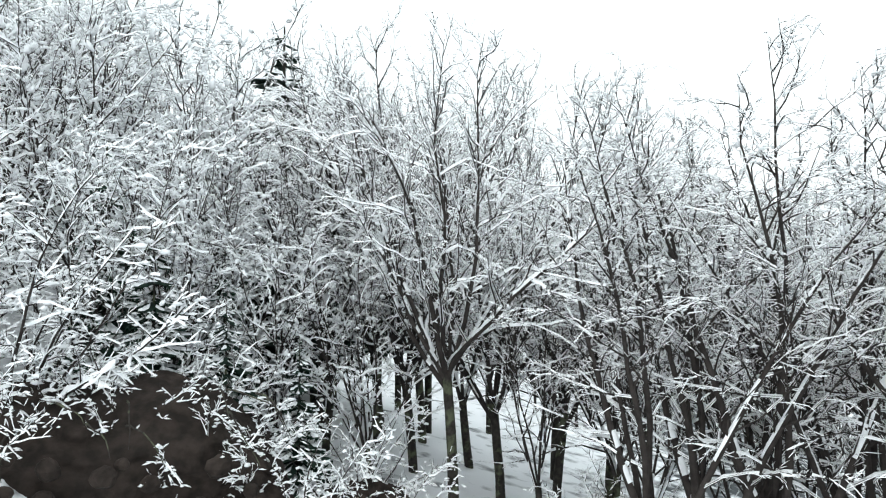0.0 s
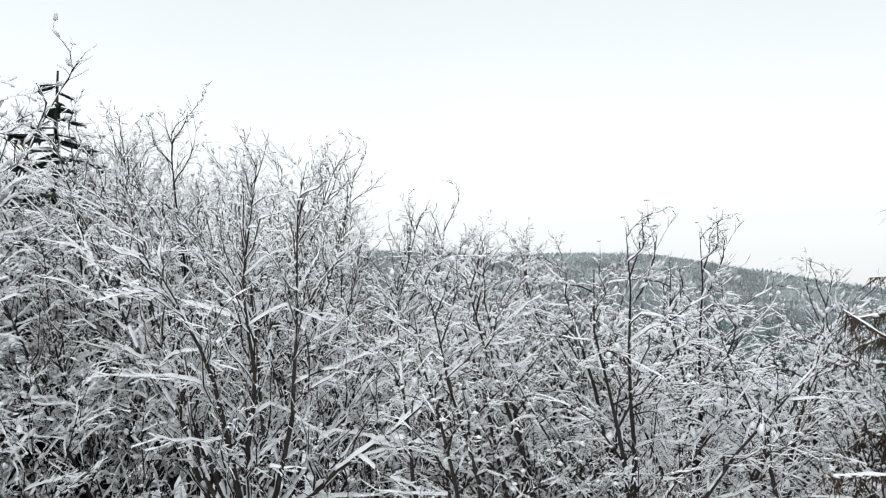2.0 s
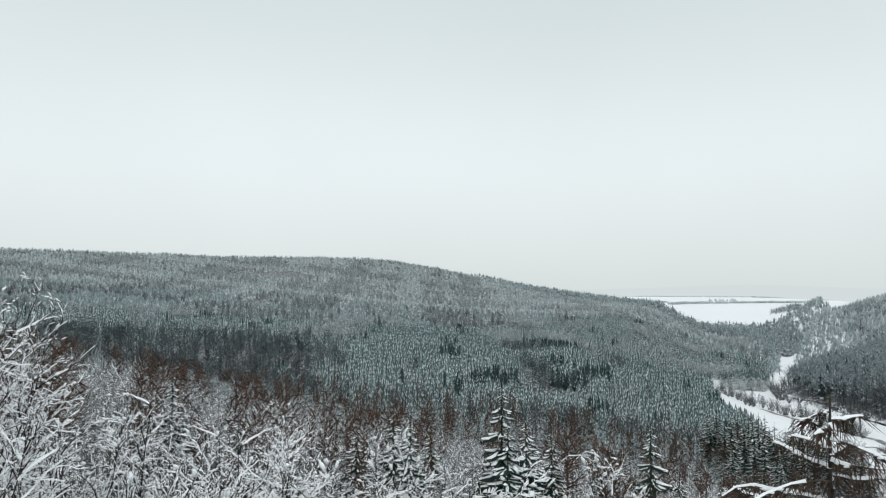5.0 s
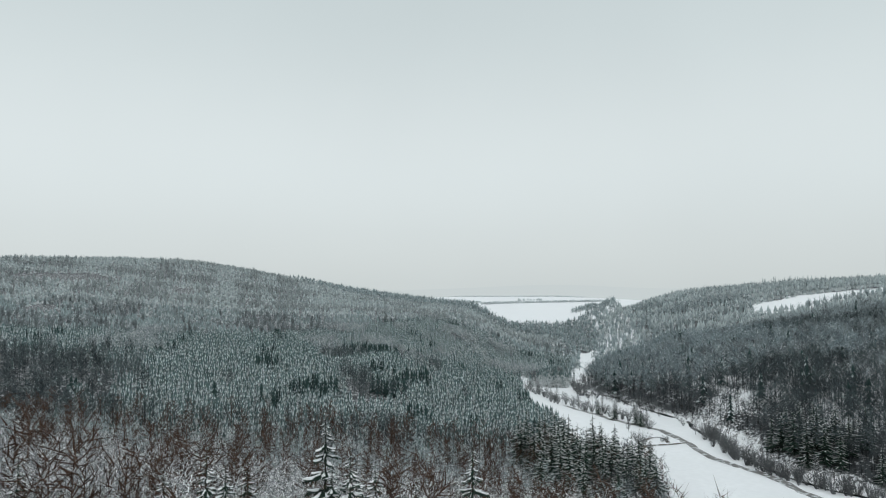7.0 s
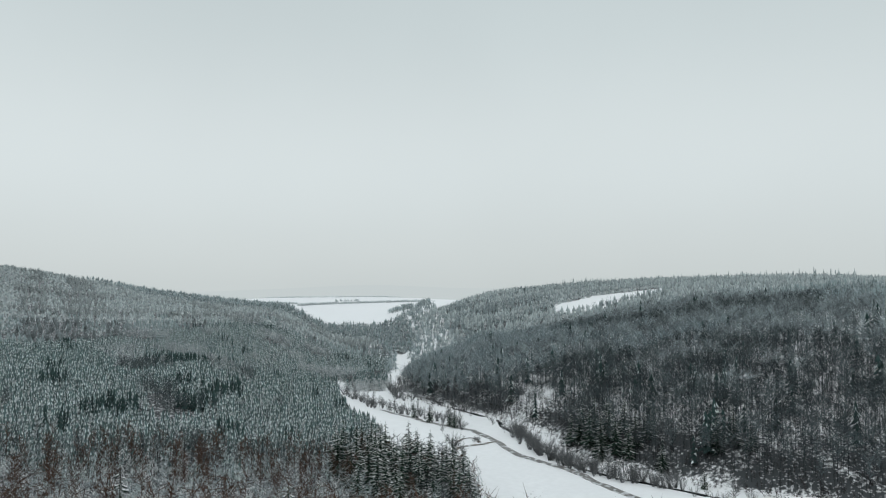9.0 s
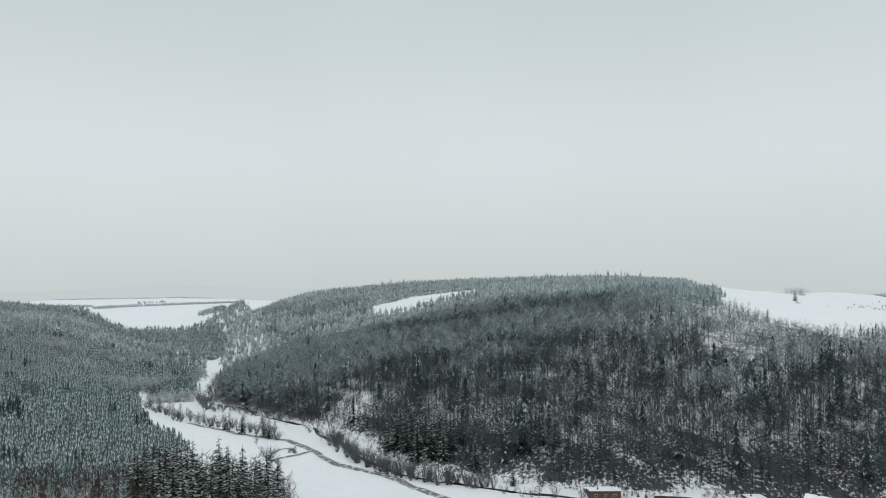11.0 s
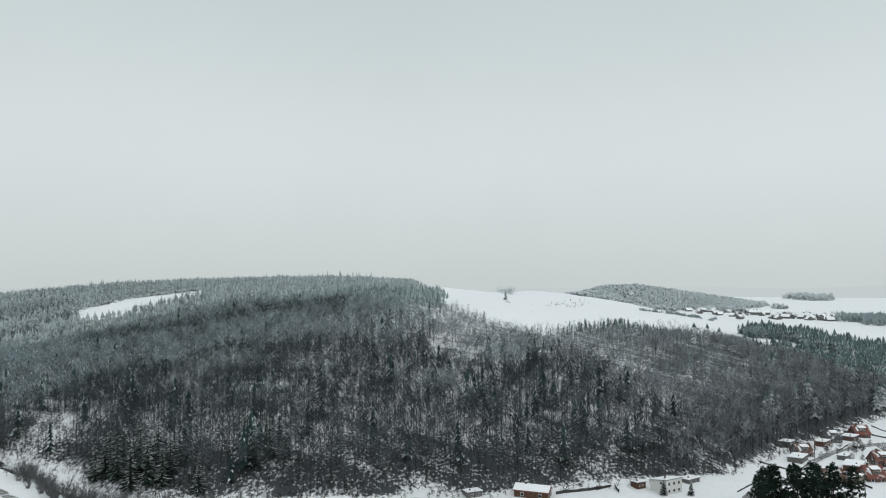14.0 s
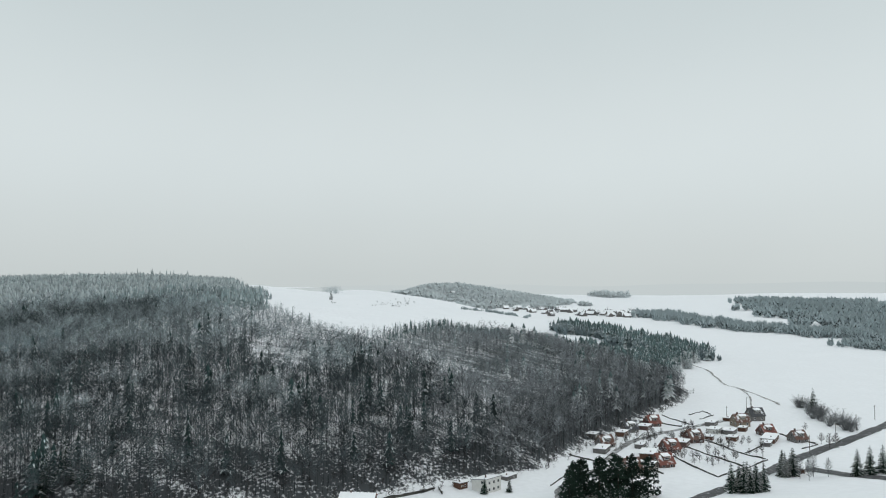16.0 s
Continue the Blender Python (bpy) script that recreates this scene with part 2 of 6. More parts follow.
# ---- helpers for meshes ----
def mesh_object(name, verts, faces, mats, slots=None, smooth=False):
    me = bpy.data.meshes.new(name)
    me.from_pydata(verts, [], faces)
    for m in (mats if isinstance(mats, (list, tuple)) else [mats]):
        me.materials.append(m)
    if slots is not None:
        me.polygons.foreach_set("material_index", np.asarray(slots, np.int32))
    if smooth:
        me.polygons.foreach_set("use_smooth", np.ones(len(me.polygons), bool))
    me.update()
    return new(name, me)


def tri_mesh(name, co, tris, mat, smooth=False):
    """A mesh from arrays of corners (n, 3) and triangles (m, 3)."""
    me = bpy.data.meshes.new(name)
    me.vertices.add(len(co))
    me.vertices.foreach_set("co", np.asarray(co, np.float32).ravel())
    me.loops.add(3 * len(tris))
    me.loops.foreach_set("vertex_index", np.asarray(tris, np.int32).ravel())
    me.polygons.add(len(tris))
    me.polygons.foreach_set("loop_start", np.arange(0, 3 * len(tris), 3, dtype=np.int32))
    if smooth:
        me.polygons.foreach_set("use_smooth", np.ones(len(tris), bool))
    me.materials.append(mat)
    me.update(calc_edges=True)
    me.validate()
    return me


# ---- ground: one sheet to the horizon ----
def spaced(lo, fine_lo, fine_hi, hi, step):
    mid = np.arange(fine_lo, fine_hi + step, step)
    up, s = [mid[-1]], step
    while up[-1] < hi:
        s *= 1.12
        up.append(up[-1] + s)
    down, s = [mid[0]], step
    while down[-1] > lo:
        s *= 1.12
        down.append(down[-1] - s)
    return np.concatenate([down[:0:-1], mid, up[1:]])


def litter_at(x, y):
    """How much bare leaf litter shows through the snow, 0 to 1."""
    e = depth_in(x, y, EAST_HILL)
    slope_wood = sstep(-5, 3, e) * (1 - sstep(170, 330, e)) * (x < 620) * (0.68 + 0.22 * wobble(x, y, 62, 2.0) + 0.28 * wobble(x, y, 21, 0.4) + 0.25 * sstep(-160, -230, y) + 0.27 * (1 - sstep(14, 50, e)))
    back_wood = sstep(20, 60, e) * (x >= 560) * (y > -120) * (~inside(x, y, CLEARING)) * 1.0
    west_hill = sstep(4, 30, west_wood(x, y)) * sstep(230, 300, np.hypot(x, y)) * (np.hypot(x, y) < 1800) * (y > 110) * (0.85 - 0.6 * sstep(640, 780, np.hypot(x, y)))
    slope_wood = slope_wood * (1 - 0.26 * ((np.hypot((x - 388) / 26, (y - 115) / 24) < 1) | (np.hypot((x - 343) / 12, (y - 61) / 18) < 1)))
    slope_wood = slope_wood * (1 - sstep(-9, 3, depth_in(x, y, PLATEAU_FIELD)))
    young = sstep(-75, -40, depth_in(x, y, PLATEAU_FIELD)) * (y < -60) * (x < 620)
    slope_wood = slope_wood * (1 - 0.6 * young) + 0.5 * young * (depth_in(x, y, PLATEAU_FIELD) < -3) * sstep(20, 60, e)
    far = np.hypot(x, y)
    gorge = (e < 4) * (west_wood(x, y) < 4) * (far > 930) * (far < 1480) * (y > 250) * 1.0
    near = sstep(2, 20, west_wood(x, y)) * (0.5 + 0.4 * sstep(2, 20, x)) * (y > -20)
    return np.clip(np.maximum(np.maximum(slope_wood, near), np.maximum(np.maximum(back_wood, gorge), west_hill)), 0, 1.3)


gx = spaced(-2500, -60, 640, 4900, 6.0)
gy = spaced(-4500, -480, 420, 4500, 6.0)
GX, GY = np.meshgrid(gx, gy, indexing="ij")
GZ = height(GX, GY)
idx = np.arange(GX.size).reshape(GX.shape)
quads = np.stack([idx[:-1, :-1], idx[1:, :-1], idx[1:, 1:], idx[:-1, 1:]], -1).reshape(-1, 4)
tris = np.concatenate([quads[:, [0, 1, 2]], quads[:, [0, 2, 3]]])
ground_mesh = tri_mesh("ground", np.stack([GX.ravel(), GY.ravel(), GZ.ravel()], 1), tris, SNOW, True)
att = ground_mesh.attributes.new("litter", "FLOAT", "POINT")
att.data.foreach_set("value", litter_at(GX.ravel(), GY.ravel()).astype(np.float32))
ground = tagged(new("ground", ground_mesh), "snow-covered valley floor, fields and wooded slopes", "ground", kind="structure")
GROUND_MAT = material("snowy_ground", (0.845, 0.855, 0.872), 0.75, grain=(0.03, 0.35), bump=0.25, bump_scale=0.7)
gn, gl = GROUND_MAT.node_tree.nodes, GROUND_MAT.node_tree.links
g_att = gn.new("ShaderNodeAttribute")
g_att.attribute_name = "litter"
g_noise = gn.new("ShaderNodeTexNoise")
g_noise.inputs["Scale"].default_value, g_noise.inputs["Detail"].default_value = 0.8, 8
g_geo = gn.new("ShaderNodeNewGeometry")
gl.new(g_geo.outputs["Position"], g_noise.inputs["Vector"])
g_sum = gn.new("ShaderNodeMath")
g_sum.operation = "MULTIPLY_ADD"
g_sum.inputs[1].default_value, g_sum.inputs[2].default_value = 0.62, -0.62
gl.new(g_att.outputs["Fac"], g_sum.inputs[0])
g_tot = gn.new("ShaderNodeMath")
gl.new(g_sum.outputs[0], g_tot.inputs[0])
gl.new(g_noise.outputs[0], g_tot.inputs[1])
g_map = gn.new("ShaderNodeMapRange")
g_map.inputs[1].default_value, g_map.inputs[2].default_value = 0.24, 0.44
gl.new(g_tot.outputs[0], g_map.inputs[0])
g_mix = gn.new("ShaderNodeMix")
g_mix.data_type = "RGBA"
g_b = gn["Principled BSDF"]
old = g_b.inputs["Base Color"].links[0].from_socket
gl.new(g_map.outputs[0], g_mix.inputs[0])
gl.new(old, g_mix.inputs[6])
g_mix.inputs[7].default_value = (0.058, 0.064, 0.068, 1)
gl.new(g_mix.outputs[2], g_b.inputs["Base Color"])
ground_mesh.materials[0] = GROUND_MAT

# ---- woodland as stuff: many small trees joined by stand ----
rng = np.random.default_rng(7)


def spruce_shape(sides, tiers, r, frost=0.4, slim=1.0):
    """A small conifer of height 1: jagged tiers of boughs with strips of snow lying on them. Corners, triangles and which are snow."""
    co, tr, sl = [], [], []
    for k in range(tiers):
        z1 = 0.10 + 0.80 * (k + 0.9 + 0.5 * (k == tiers - 1)) / tiers
        z0 = 0.10 + 0.80 * (k - 0.25) / tiers
        rad = 0.19 * slim * (1 - 0.80 * k / tiers)
        c = len(co)
        top = np.array((r.normal() * 0.008, r.normal() * 0.008, min(1.0, z1)))
        co.append(top)
        for j in range(2 * sides):
            a = math.pi * (j + 0.6 * k) / sides + r.uniform(-0.12, 0.12)
            q = rad * (r.uniform(0.85, 1.25) if j % 2 == 0 else r.uniform(0.40, 0.6))
            co.append(np.array((q * math.cos(a), q * math.sin(a), z0 + (0.05 if j % 2 else -0.02) + r.uniform(-0.02, 0.02))))
        tr += [(c, c + 1 + j, c + 1 + (j + 1) % (2 * sides)) for j in range(2 * sides)]
        sl += [0] * (2 * sides)
        for j in range(sides):
            if r.random() > frost * (0.8 + 0.35 * (k + 0.5) / tiers):
                continue
            tip, left, right = co[c + 1 + 2 * j], co[c + 1 + (2 * j + 1) % (2 * sides)], co[c + 1 + (2 * j - 1) % (2 * sides)]
            u, wide = r.uniform(0.35, 0.6), r.uniform(0.55, 0.95)
            out = np.array((tip[0], tip[1], 0)) * 0.10 + np.array((0, 0, 0.022))
            b = len(co)
            mid = top + (tip - top) * 0.75
            co += [top + (tip - top) * u + out * 0.6, mid + (left - mid) * wide + out, tip * 0.97 + top * 0.03 + out, mid + (right - mid) * wide + out]
            tr += [(b, b + 1, b + 2), (b, b + 2, b + 3)]
            sl += [1, 1]
    c = len(co)
    co += [np.array(p) for p in ((-0.012, 0, 0), (0.012, 0, 0), (0, 0.014, 0.3))]
    tr.append((c, c + 1, c + 2))
    sl.append(0)
    return np.array(co), np.array(tr), np.array(sl)


def crown_shape(r, wide=0.24, blade=0.05):
    """A far leafless tree of height 1: a thick fan of branches that fills its crown evenly."""
    co, tr = [], []
    for j in range(18):
        a, q, z = r.uniform(0, 2 * math.pi), math.sqrt(r.random()), r.uniform(0.35, 1.0)
        d = wide * q * (1.25 - 0.7 * abs(z - 0.55) / 0.45)
        root = np.array([d * 0.35 * math.cos(a), d * 0.35 * math.sin(a), r.uniform(-0.05, 0.3) if j % 2 else -0.05])
        tip = np.array([d * math.cos(a), d * math.sin(a), z])
        s = np.cross(tip - root, r.normal(size=3))
        s *= blade / (np.linalg.norm(s) + 1e-9)
        c = len(co)
        co += [tuple(root * 0.5 + tip * 0.5 - s), tuple(root * 0.5 + tip * 0.5 + s), tuple(tip), tuple(root)]
        tr += [(c, c + 1, c + 2)] + ([(c, c + 1, c + 3)] if j % 3 else [])
    return np.array(co), np.array(tr)


def bare_shape(twigs, r, bole=0.45, w=0.011, reach=0.28, rod=0.0066):
    """A small leafless tree of height 1: a dark bole and a spray of thin branches."""
    co, tr, sl = [], [], []

    def blade(a, b, w):
        a, b = np.array(a), np.array(b)
        d = b - a
        s = np.cross(d, r.normal(size=3))
        s *= w / (np.linalg.norm(s) + 1e-9)
        c = len(co)
        co.extend([a - s, a + s, b])
        tr.append((c, c + 1, c + 2))
        sl.append(0)

    lean = r.normal(size=2) * 0.03
    for k in range(3):
        a = 2.1 * k
        c = len(co)
        co.extend([(w * math.cos(a), w * math.sin(a), -0.03), (w * math.cos(a + 2.1), w * math.sin(a + 2.1), -0.03), (lean[0], lean[1], 0.88)])
        tr.append((c, c + 1, c + 2))
        sl.append(1)
    for k in range(twigs):
        z = bole + (0.95 - bole) * (k / twigs) ** 0.9
        ang = r.uniform(0, 2 * math.pi)
        up = r.uniform(0.35, 1.3)
        ln = (reach - 0.16 * (z - bole)) * r.uniform(0.6, 1.15)
        root = (lean[0] * z, lean[1] * z, z - 0.08)
        tip = np.array([math.cos(ang), math.sin(ang), up])
        tip = np.array(root) + tip / np.linalg.norm(tip) * ln
        blade(root, tip, rod)
        for u in (0.45, 0.75):
            mid = np.array(root) * (1 - u) + tip * u
            blade(mid, mid + r.normal(size=3) * 0.085 + np.array([0, 0, 0.05]), rod)
    return np.array(co), np.array(tr), np.array(sl)


SPRUCES = [spruce_shape(3, 3, np.random.default_rng(20 + i), 0.85, 1.3) for i in range(8)]
SPRUCES_BARE = [spruce_shape(4, 4, np.random.default_rng(120 + i), 0.25, 1.0) for i in range(5)]
SPRUCES_GREEN = [spruce_shape(5, 6, np.random.default_rng(25 + i), 0.42, 1.15) for i in range(6)]
SPRUCES_LOW = [spruce_shape(3, 3, np.random.default_rng(30 + i), 0.6, 1.2) for i in range(4)]
BARES = [bare_shape(18, np.random.default_rng(40 + i), 0.42, 0.009, 0.34, 0.0076) for i in range(6)]
BARES_TALL = [bare_shape(18, np.random.default_rng(45 + i), 0.50, 0.0085, 0.32, 0.0076) for i in range(6)]
BARES_THIN = [bare_shape(5, np.random.default_rng(48 + i), 0.55, 0.0085, 0.26) for i in range(6)]
BARES_LOW = [bare_shape(7, np.random.default_rng(50 + i), 0.25) for i in range(6)]
SPRUCES_TINY = [spruce_shape(3, 2, np.random.default_rng(35 + i), 0.6, 1.35) for i in range(6)]
CROWNS = [crown_shape(np.random.default_rng(55 + i)) for i in range(6)]
CROWNS_FULL = [crown_shape(np.random.default_rng(255 + i), 0.3, 0.12) for i in range(6)]


def snowy_shape(twigs, r, bole=0.3, reach=0.3, lift=0.7, snowy=0.8, stout=1.0):
    """A leafless tree of height 1 with a white strip lying on most of its branches: corners, triangles and which are snow."""
    co, tr, sl = [], [], []

    def blade(a, b, w, snow):
        d = b - a
        s = np.cross(d, (0.0, 0.0, 1.0)) + r.normal(size=3) * 0.02
        s *= w / (np.linalg.norm(s) + 1e-9)
        c = len(co)
        co.extend([a - s, a + s, b, a - (0, 0, 2 * w)])
        tr.extend([(c, c + 1, c + 2), (c, c + 3, c + 2)])
        sl.extend([0, 0])
        if snow:
            c = len(co)
            co.extend([a - 1.5 * s + (0, 0, w), a + 1.5 * s + (0, 0, w), b + (0, 0, w)])
            tr.append((c, c + 1, c + 2))
            sl.append(1)

    for k in range(3):
        a = 2.1 * k
        c = len(co)
        w = 0.012
        co.extend([np.array((w * math.cos(a), w * math.sin(a), -0.02)), np.array((w * math.cos(a + 2.1), w * math.sin(a + 2.1), -0.02)), np.array((0, 0, 0.92))])
        tr.append((c, c + 1, c + 2))
        sl.append(0)
    for k in range(twigs):
        z = bole + (0.93 - bole) * (k / twigs)
        ang = 2.4 * k + r.uniform(-0.5, 0.5)
        v = np.array([math.cos(ang), math.sin(ang), lift * r.uniform(0.6, 1.5)])
        v /= np.linalg.norm(v)
        ln = reach * (1.05 - 0.75 * (z - bole) / (0.95 - bole)) * r.uniform(0.7, 1.15)
        root = np.array([0, 0, z - 0.05])
        mid, tip = root + v * ln * 0.55, root + v * ln + np.array([0, 0, -0.02])
        blade(root, tip, 0.006 * stout, r.random() < snowy)
        for q in (mid, root + v * ln * 0.35, root + v * ln * 0.8):
            u = v * 0.6 + r.normal(size=3) * 0.55
            blade(q, q + u / np.linalg.norm(u) * ln * r.uniform(0.25, 0.5), 0.006 * stout, r.random() < snowy)
    return np.array(co), np.array(tr), np.array(sl)


def stand(name, shapes, x, y, tall, mat, label, width=1.0, second=None):
    """One joined wood: a tree at each x, y."""
    n = len(x)
    if not n:
        return None
    z = height(x, y) - 0.15
    h = rng.uniform(*tall, n)
    ang = rng.uniform(0, 2 * math.pi, n)
    wide = h * width * rng.uniform(0.8, 1.2, n)
    pick = rng.integers(0, len(shapes), n)
    tone = rng.random(n)
    cos, tri, base = [], [], 0
    slots, tones = [], []
    for k, (co, tr, *sl) in enumerate(shapes):
        i = np.where(pick == k)[0]
        c, s = np.cos(ang[i])[:, None], np.sin(ang[i])[:, None]
        px = (co[None, :, 0] * c - co[None, :, 1] * s) * wide[i][:, None] + x[i][:, None]
        py = (co[None, :, 0] * s + co[None, :, 1] * c) * wide[i][:, None] + y[i][:, None]
        pz = co[None, :, 2] * h[i][:, None] + z[i][:, None]
        tones.append(np.repeat(tone[i], len(co)))
        cos.append(np.stack([px, py, pz], -1).reshape(-1, 3))
        tri.append((tr[None] + (np.arange(len(i)) * len(co))[:, None, None] + base).reshape(-1, 3))
        if sl:
            slots.append(np.tile(sl[0], len(i)))
        base += len(i) * len(co)
    me = tri_mesh(name, np.concatenate(cos), np.concatenate(tri), mat)
    me.attributes.new("tone", "FLOAT", "POINT").data.foreach_set("value", np.concatenate(tones).astype(np.float32))
    if slots:
        me.materials.append(second or LOAD)
        me.polygons.foreach_set("material_index", np.concatenate(slots).astype(np.int32))
    return tagged(new(name, me), label, "woodland", kind="stuff")


def scatter(x0, x1, y0, y1, gap):
    """Jittered places over a rectangle."""
    a, b = np.meshgrid(np.arange(x0, x1, gap), np.arange(y0, y1, gap), indexing="ij")
    a = a.ravel() + rng.uniform(-0.48, 0.48, a.size) * gap
    b = b.ravel() + rng.uniform(-0.48, 0.48, b.size) * gap
    return a, b


THICKET = [snowy_shape(26, np.random.default_rng(60 + i), 0.16, 0.34, 0.95, 0.75, 0.5) for i in range(5)]
THICKET_LOW = [snowy_shape(20, np.random.default_rng(65 + i), 0.12, 0.36, 0.95, 0.85, 0.62) for i in range(5)]
BARES_WIDE = [bare_shape(12, np.random.default_rng(70 + i), 0.3) for i in range(4)]
BARES_BUSH = [bare_shape(10, np.random.default_rng(75 + i), 0.06, 0.01, 0.3, 0.02) for i in range(4)]
BARES_SCRUB = [bare_shape(8, np.random.default_rng(175 + i), 0.1, 0.008, 0.34, 0.014) for i in range(5)]
LARCHES = [bare_shape(30, np.random.default_rng(80 + i), 0.15, 0.008, 0.24) for i in range(4)]

def belt(name, line, wide, gap, tall, shapes, mat, label, width=1.4, second=None):
    """A strip of wood along a line."""
    px, py = [], []
    for (ax, ay), (bx, by) in zip(line[:-1], line[1:]):
        n = max(2, int(math.hypot(bx - ax, by - ay) * wide / gap ** 2))
        u, v = rng.random(n), rng.uniform(-0.5, 0.5, n)
        v *= 0.75 + 0.25 * np.sin(9 * u + ax)
        ln = math.hypot(bx - ax, by - ay)
        px.append(ax + (bx - ax) * u - (by - ay) / ln * v * wide)
        py.append(ay + (by - ay) * u + (bx - ax) / ln * v * wide)
    return stand(name, shapes, np.concatenate(px), np.concatenate(py), tall, mat, label, width, second)


# the slope below the start: rimed young wood, larches, then a dark belt
x, y = scatter(-70, 300, 28, 330, 4.2)
far = np.hypot(x - 2, y - 8)
w = west_wood(x, y)
keep = (w > np.where(x > 150, 2, 5)) & (np.hypot(x, y) < 296) & (far > 34) & (np.arctan2(x, y) < 1.75) & ((far > 46) | (x > 18) | (y > 46) | (x < -14)) & ((x > -45) | (y < 120))
keep &= (x > -30) | (y < 90)
keep &= (x < 165) | (y - 10 > 0.365 * x)   # the meadow reaches up the slope here
x, y, far, w = x[keep], y[keep], far[keep], w[keep]
lar = (wobble(x, y, 46, 0.7) + 0.45 * rng.normal(size=len(x)) * 1.4 > 0.74) & (far > 75) & (far < 195)
lar |= (far > 195) & (far < 288) & (wobble(x, y, 31, 0.3) + 0.8 * rng.normal(size=len(x)) > 1.15 - 0.75 * sstep(225, 270, far))
dark = (far > 272 + 12 * wobble(x, y, 60, 1.9)) & ~lar
rest = ~lar & ~dark
near = rest & (far < 95)
rest &= far >= 95
upper = rest & (far > 200) & (rng.random(len(x)) < 0.6)
rest &= ~upper
stand("young_wood", BARES_WIDE, x[upper], y[upper], (8, 13), FROST_DIM, "grey young wood frosted by rime at the foot of the spruce slope", 1.3, BOLE)
stand("young_wood", THICKET, x[near], y[near], (6.5, 11), TWIG, "young leafless wood whitened by snow and rime", 1.25)
stand("young_wood", THICKET_LOW, x[rest], y[rest], (7.5, 12), RIMED_TWIG, "young leafless wood whitened by rime below the grove", 1.25)
stand("larch_wood", LARCHES, x[lar], y[lar], (11, 17), LARCH, "rust-brown leafless larches among young wood", 1.0, LARCH)
stand("beech_wood", BARES_WIDE, x[dark], y[dark], (10, 14), BARE_STAND, "dark leafless wood with a little snow", 1.25, BOLE)


def open_plain(x, y):
    """The fields that open beyond the narrow valley."""
    a = np.degrees(np.arctan2(x, y))
    r = np.hypot(x, y)
    return (a > 52.0 + 1.6 * np.sin(r / 85)) & (a < 61.5 + 1.8 * np.sin(r / 60) + (r - 1470) / 130) & (r > 1470 + 45 * np.sin(a * 1.3))


def in_gap(x, y, gaps):
    """Inside one of the small felled glades, each (x, y, half-length, half-width, turn in degrees)."""
    hit = np.zeros(np.shape(x), bool)
    for cx, cy, a, b, turn in gaps:
        c, s = math.cos(radians(turn)), math.sin(radians(turn))
        u, v = (x - cx) * c + (y - cy) * s, (y - cy) * c - (x - cx) * s
        hit |= (u / a) ** 2 + (v / b) ** 2 < 1 + 0.3 * np.sin(5 * np.arctan2(v, u) + cx)
    return hit


x, y = scatter(178, 270, 55, 185, 4.0)
w = west_wood(x, y)
keep = (w > 0.5) & (w < 34) & (rng.random(len(x)) < 0.85) & (y - 10 > 0.365 * x)
stand("edge_wood", BARES_WIDE, x[keep], y[keep], (8, 15), BARE_DARK, "grey-brown leafless trees along the meadow's edge", 1.15, BOLE)

# spruce slope across the dip
x, y = scatter(60, 640, 160, 470, 2.8)
x2, y2 = scatter(60, 760, 190, 620, 3.7)
fine = np.hypot(x, y) < 455 + 15 * np.sin(x / 40)
far2 = np.hypot(x2, y2) >= 455 + 15 * np.sin(x2 / 40)
x, y = np.concatenate([x[fine], x2[far2]]), np.concatenate([y[fine], y2[far2]])
w = west_wood(x, y)
keep = (w > 2) & (np.hypot(x, y) > 276 + 12 * wobble(x, y, 50, 0.5)) & (y > 172 + 10 * wobble(x, y, 37, 0.5)) & ~in_gap(x, y, GLADES)
x, y, w = x[keep], y[keep], w[keep]
side = x - (0.62 * y - 20)
beech = (wobble(x, y, 210, 0.4) + 0.5 * wobble(x, y, 70, 2.0) > 0.55) | ((side < -25 + 40 * wobble(x, y, 60, 0.8)) & (np.hypot(x, y) < 465 + 40 * wobble(x, y, 80, 2.0)) & (wobble(x, y, 40, 0.2) < 0.65))
deep = ((wobble(x, y, 95, 4.2) + 0.4 * wobble(x, y, 31, 1.0) > 0.85) | in_gap(x, y, DARK_STAND)) & ~beech
dim = (wobble(x, y, 130, 3.0) + 0.6 * wobble(x, y, 47, 1.4) + 0.25 * rng.normal(size=len(x)) > 0.3) & ~beech & ~deep
a = ~beech & ~deep & ~dim
a &= ~in_gap(x, y, STRIPS)
dim &= ~in_gap(x, y, STRIPS)
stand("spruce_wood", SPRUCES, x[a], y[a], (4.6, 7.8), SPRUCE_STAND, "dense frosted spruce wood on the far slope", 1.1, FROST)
stand("spruce_wood", SPRUCES, x[dim], y[dim], (4.6, 8.2), SPRUCE_STAND, "lightly frosted spruce wood on the far slope", 1.1, FROST)
stand("spruce_wood", SPRUCES_BARE, x[deep], y[deep], (7.5, 11), SPRUCE_DARK, "darker spruce stands and a stand's shaded edge amid the frosted slope", 1.1, FROST_DIM)
thin = beech & (rng.random(len(x)) < np.where(np.hypot(x, y) < 455, 0.36, 0.6))
belted = thin & (np.hypot(x, y) < 470)
thin &= ~belted
stand("beech_wood", BARES, x[belted], y[belted], (9, 13), BARE_STAND, "dark bare wood below the spruce slope", 1.1, BOLE)
stand("beech_wood", BARES, x[thin], y[thin], (10, 14), BARE_MID, "bare rimed birches paled by haze amid the spruce slope", 1.1, BOLE_PALE)
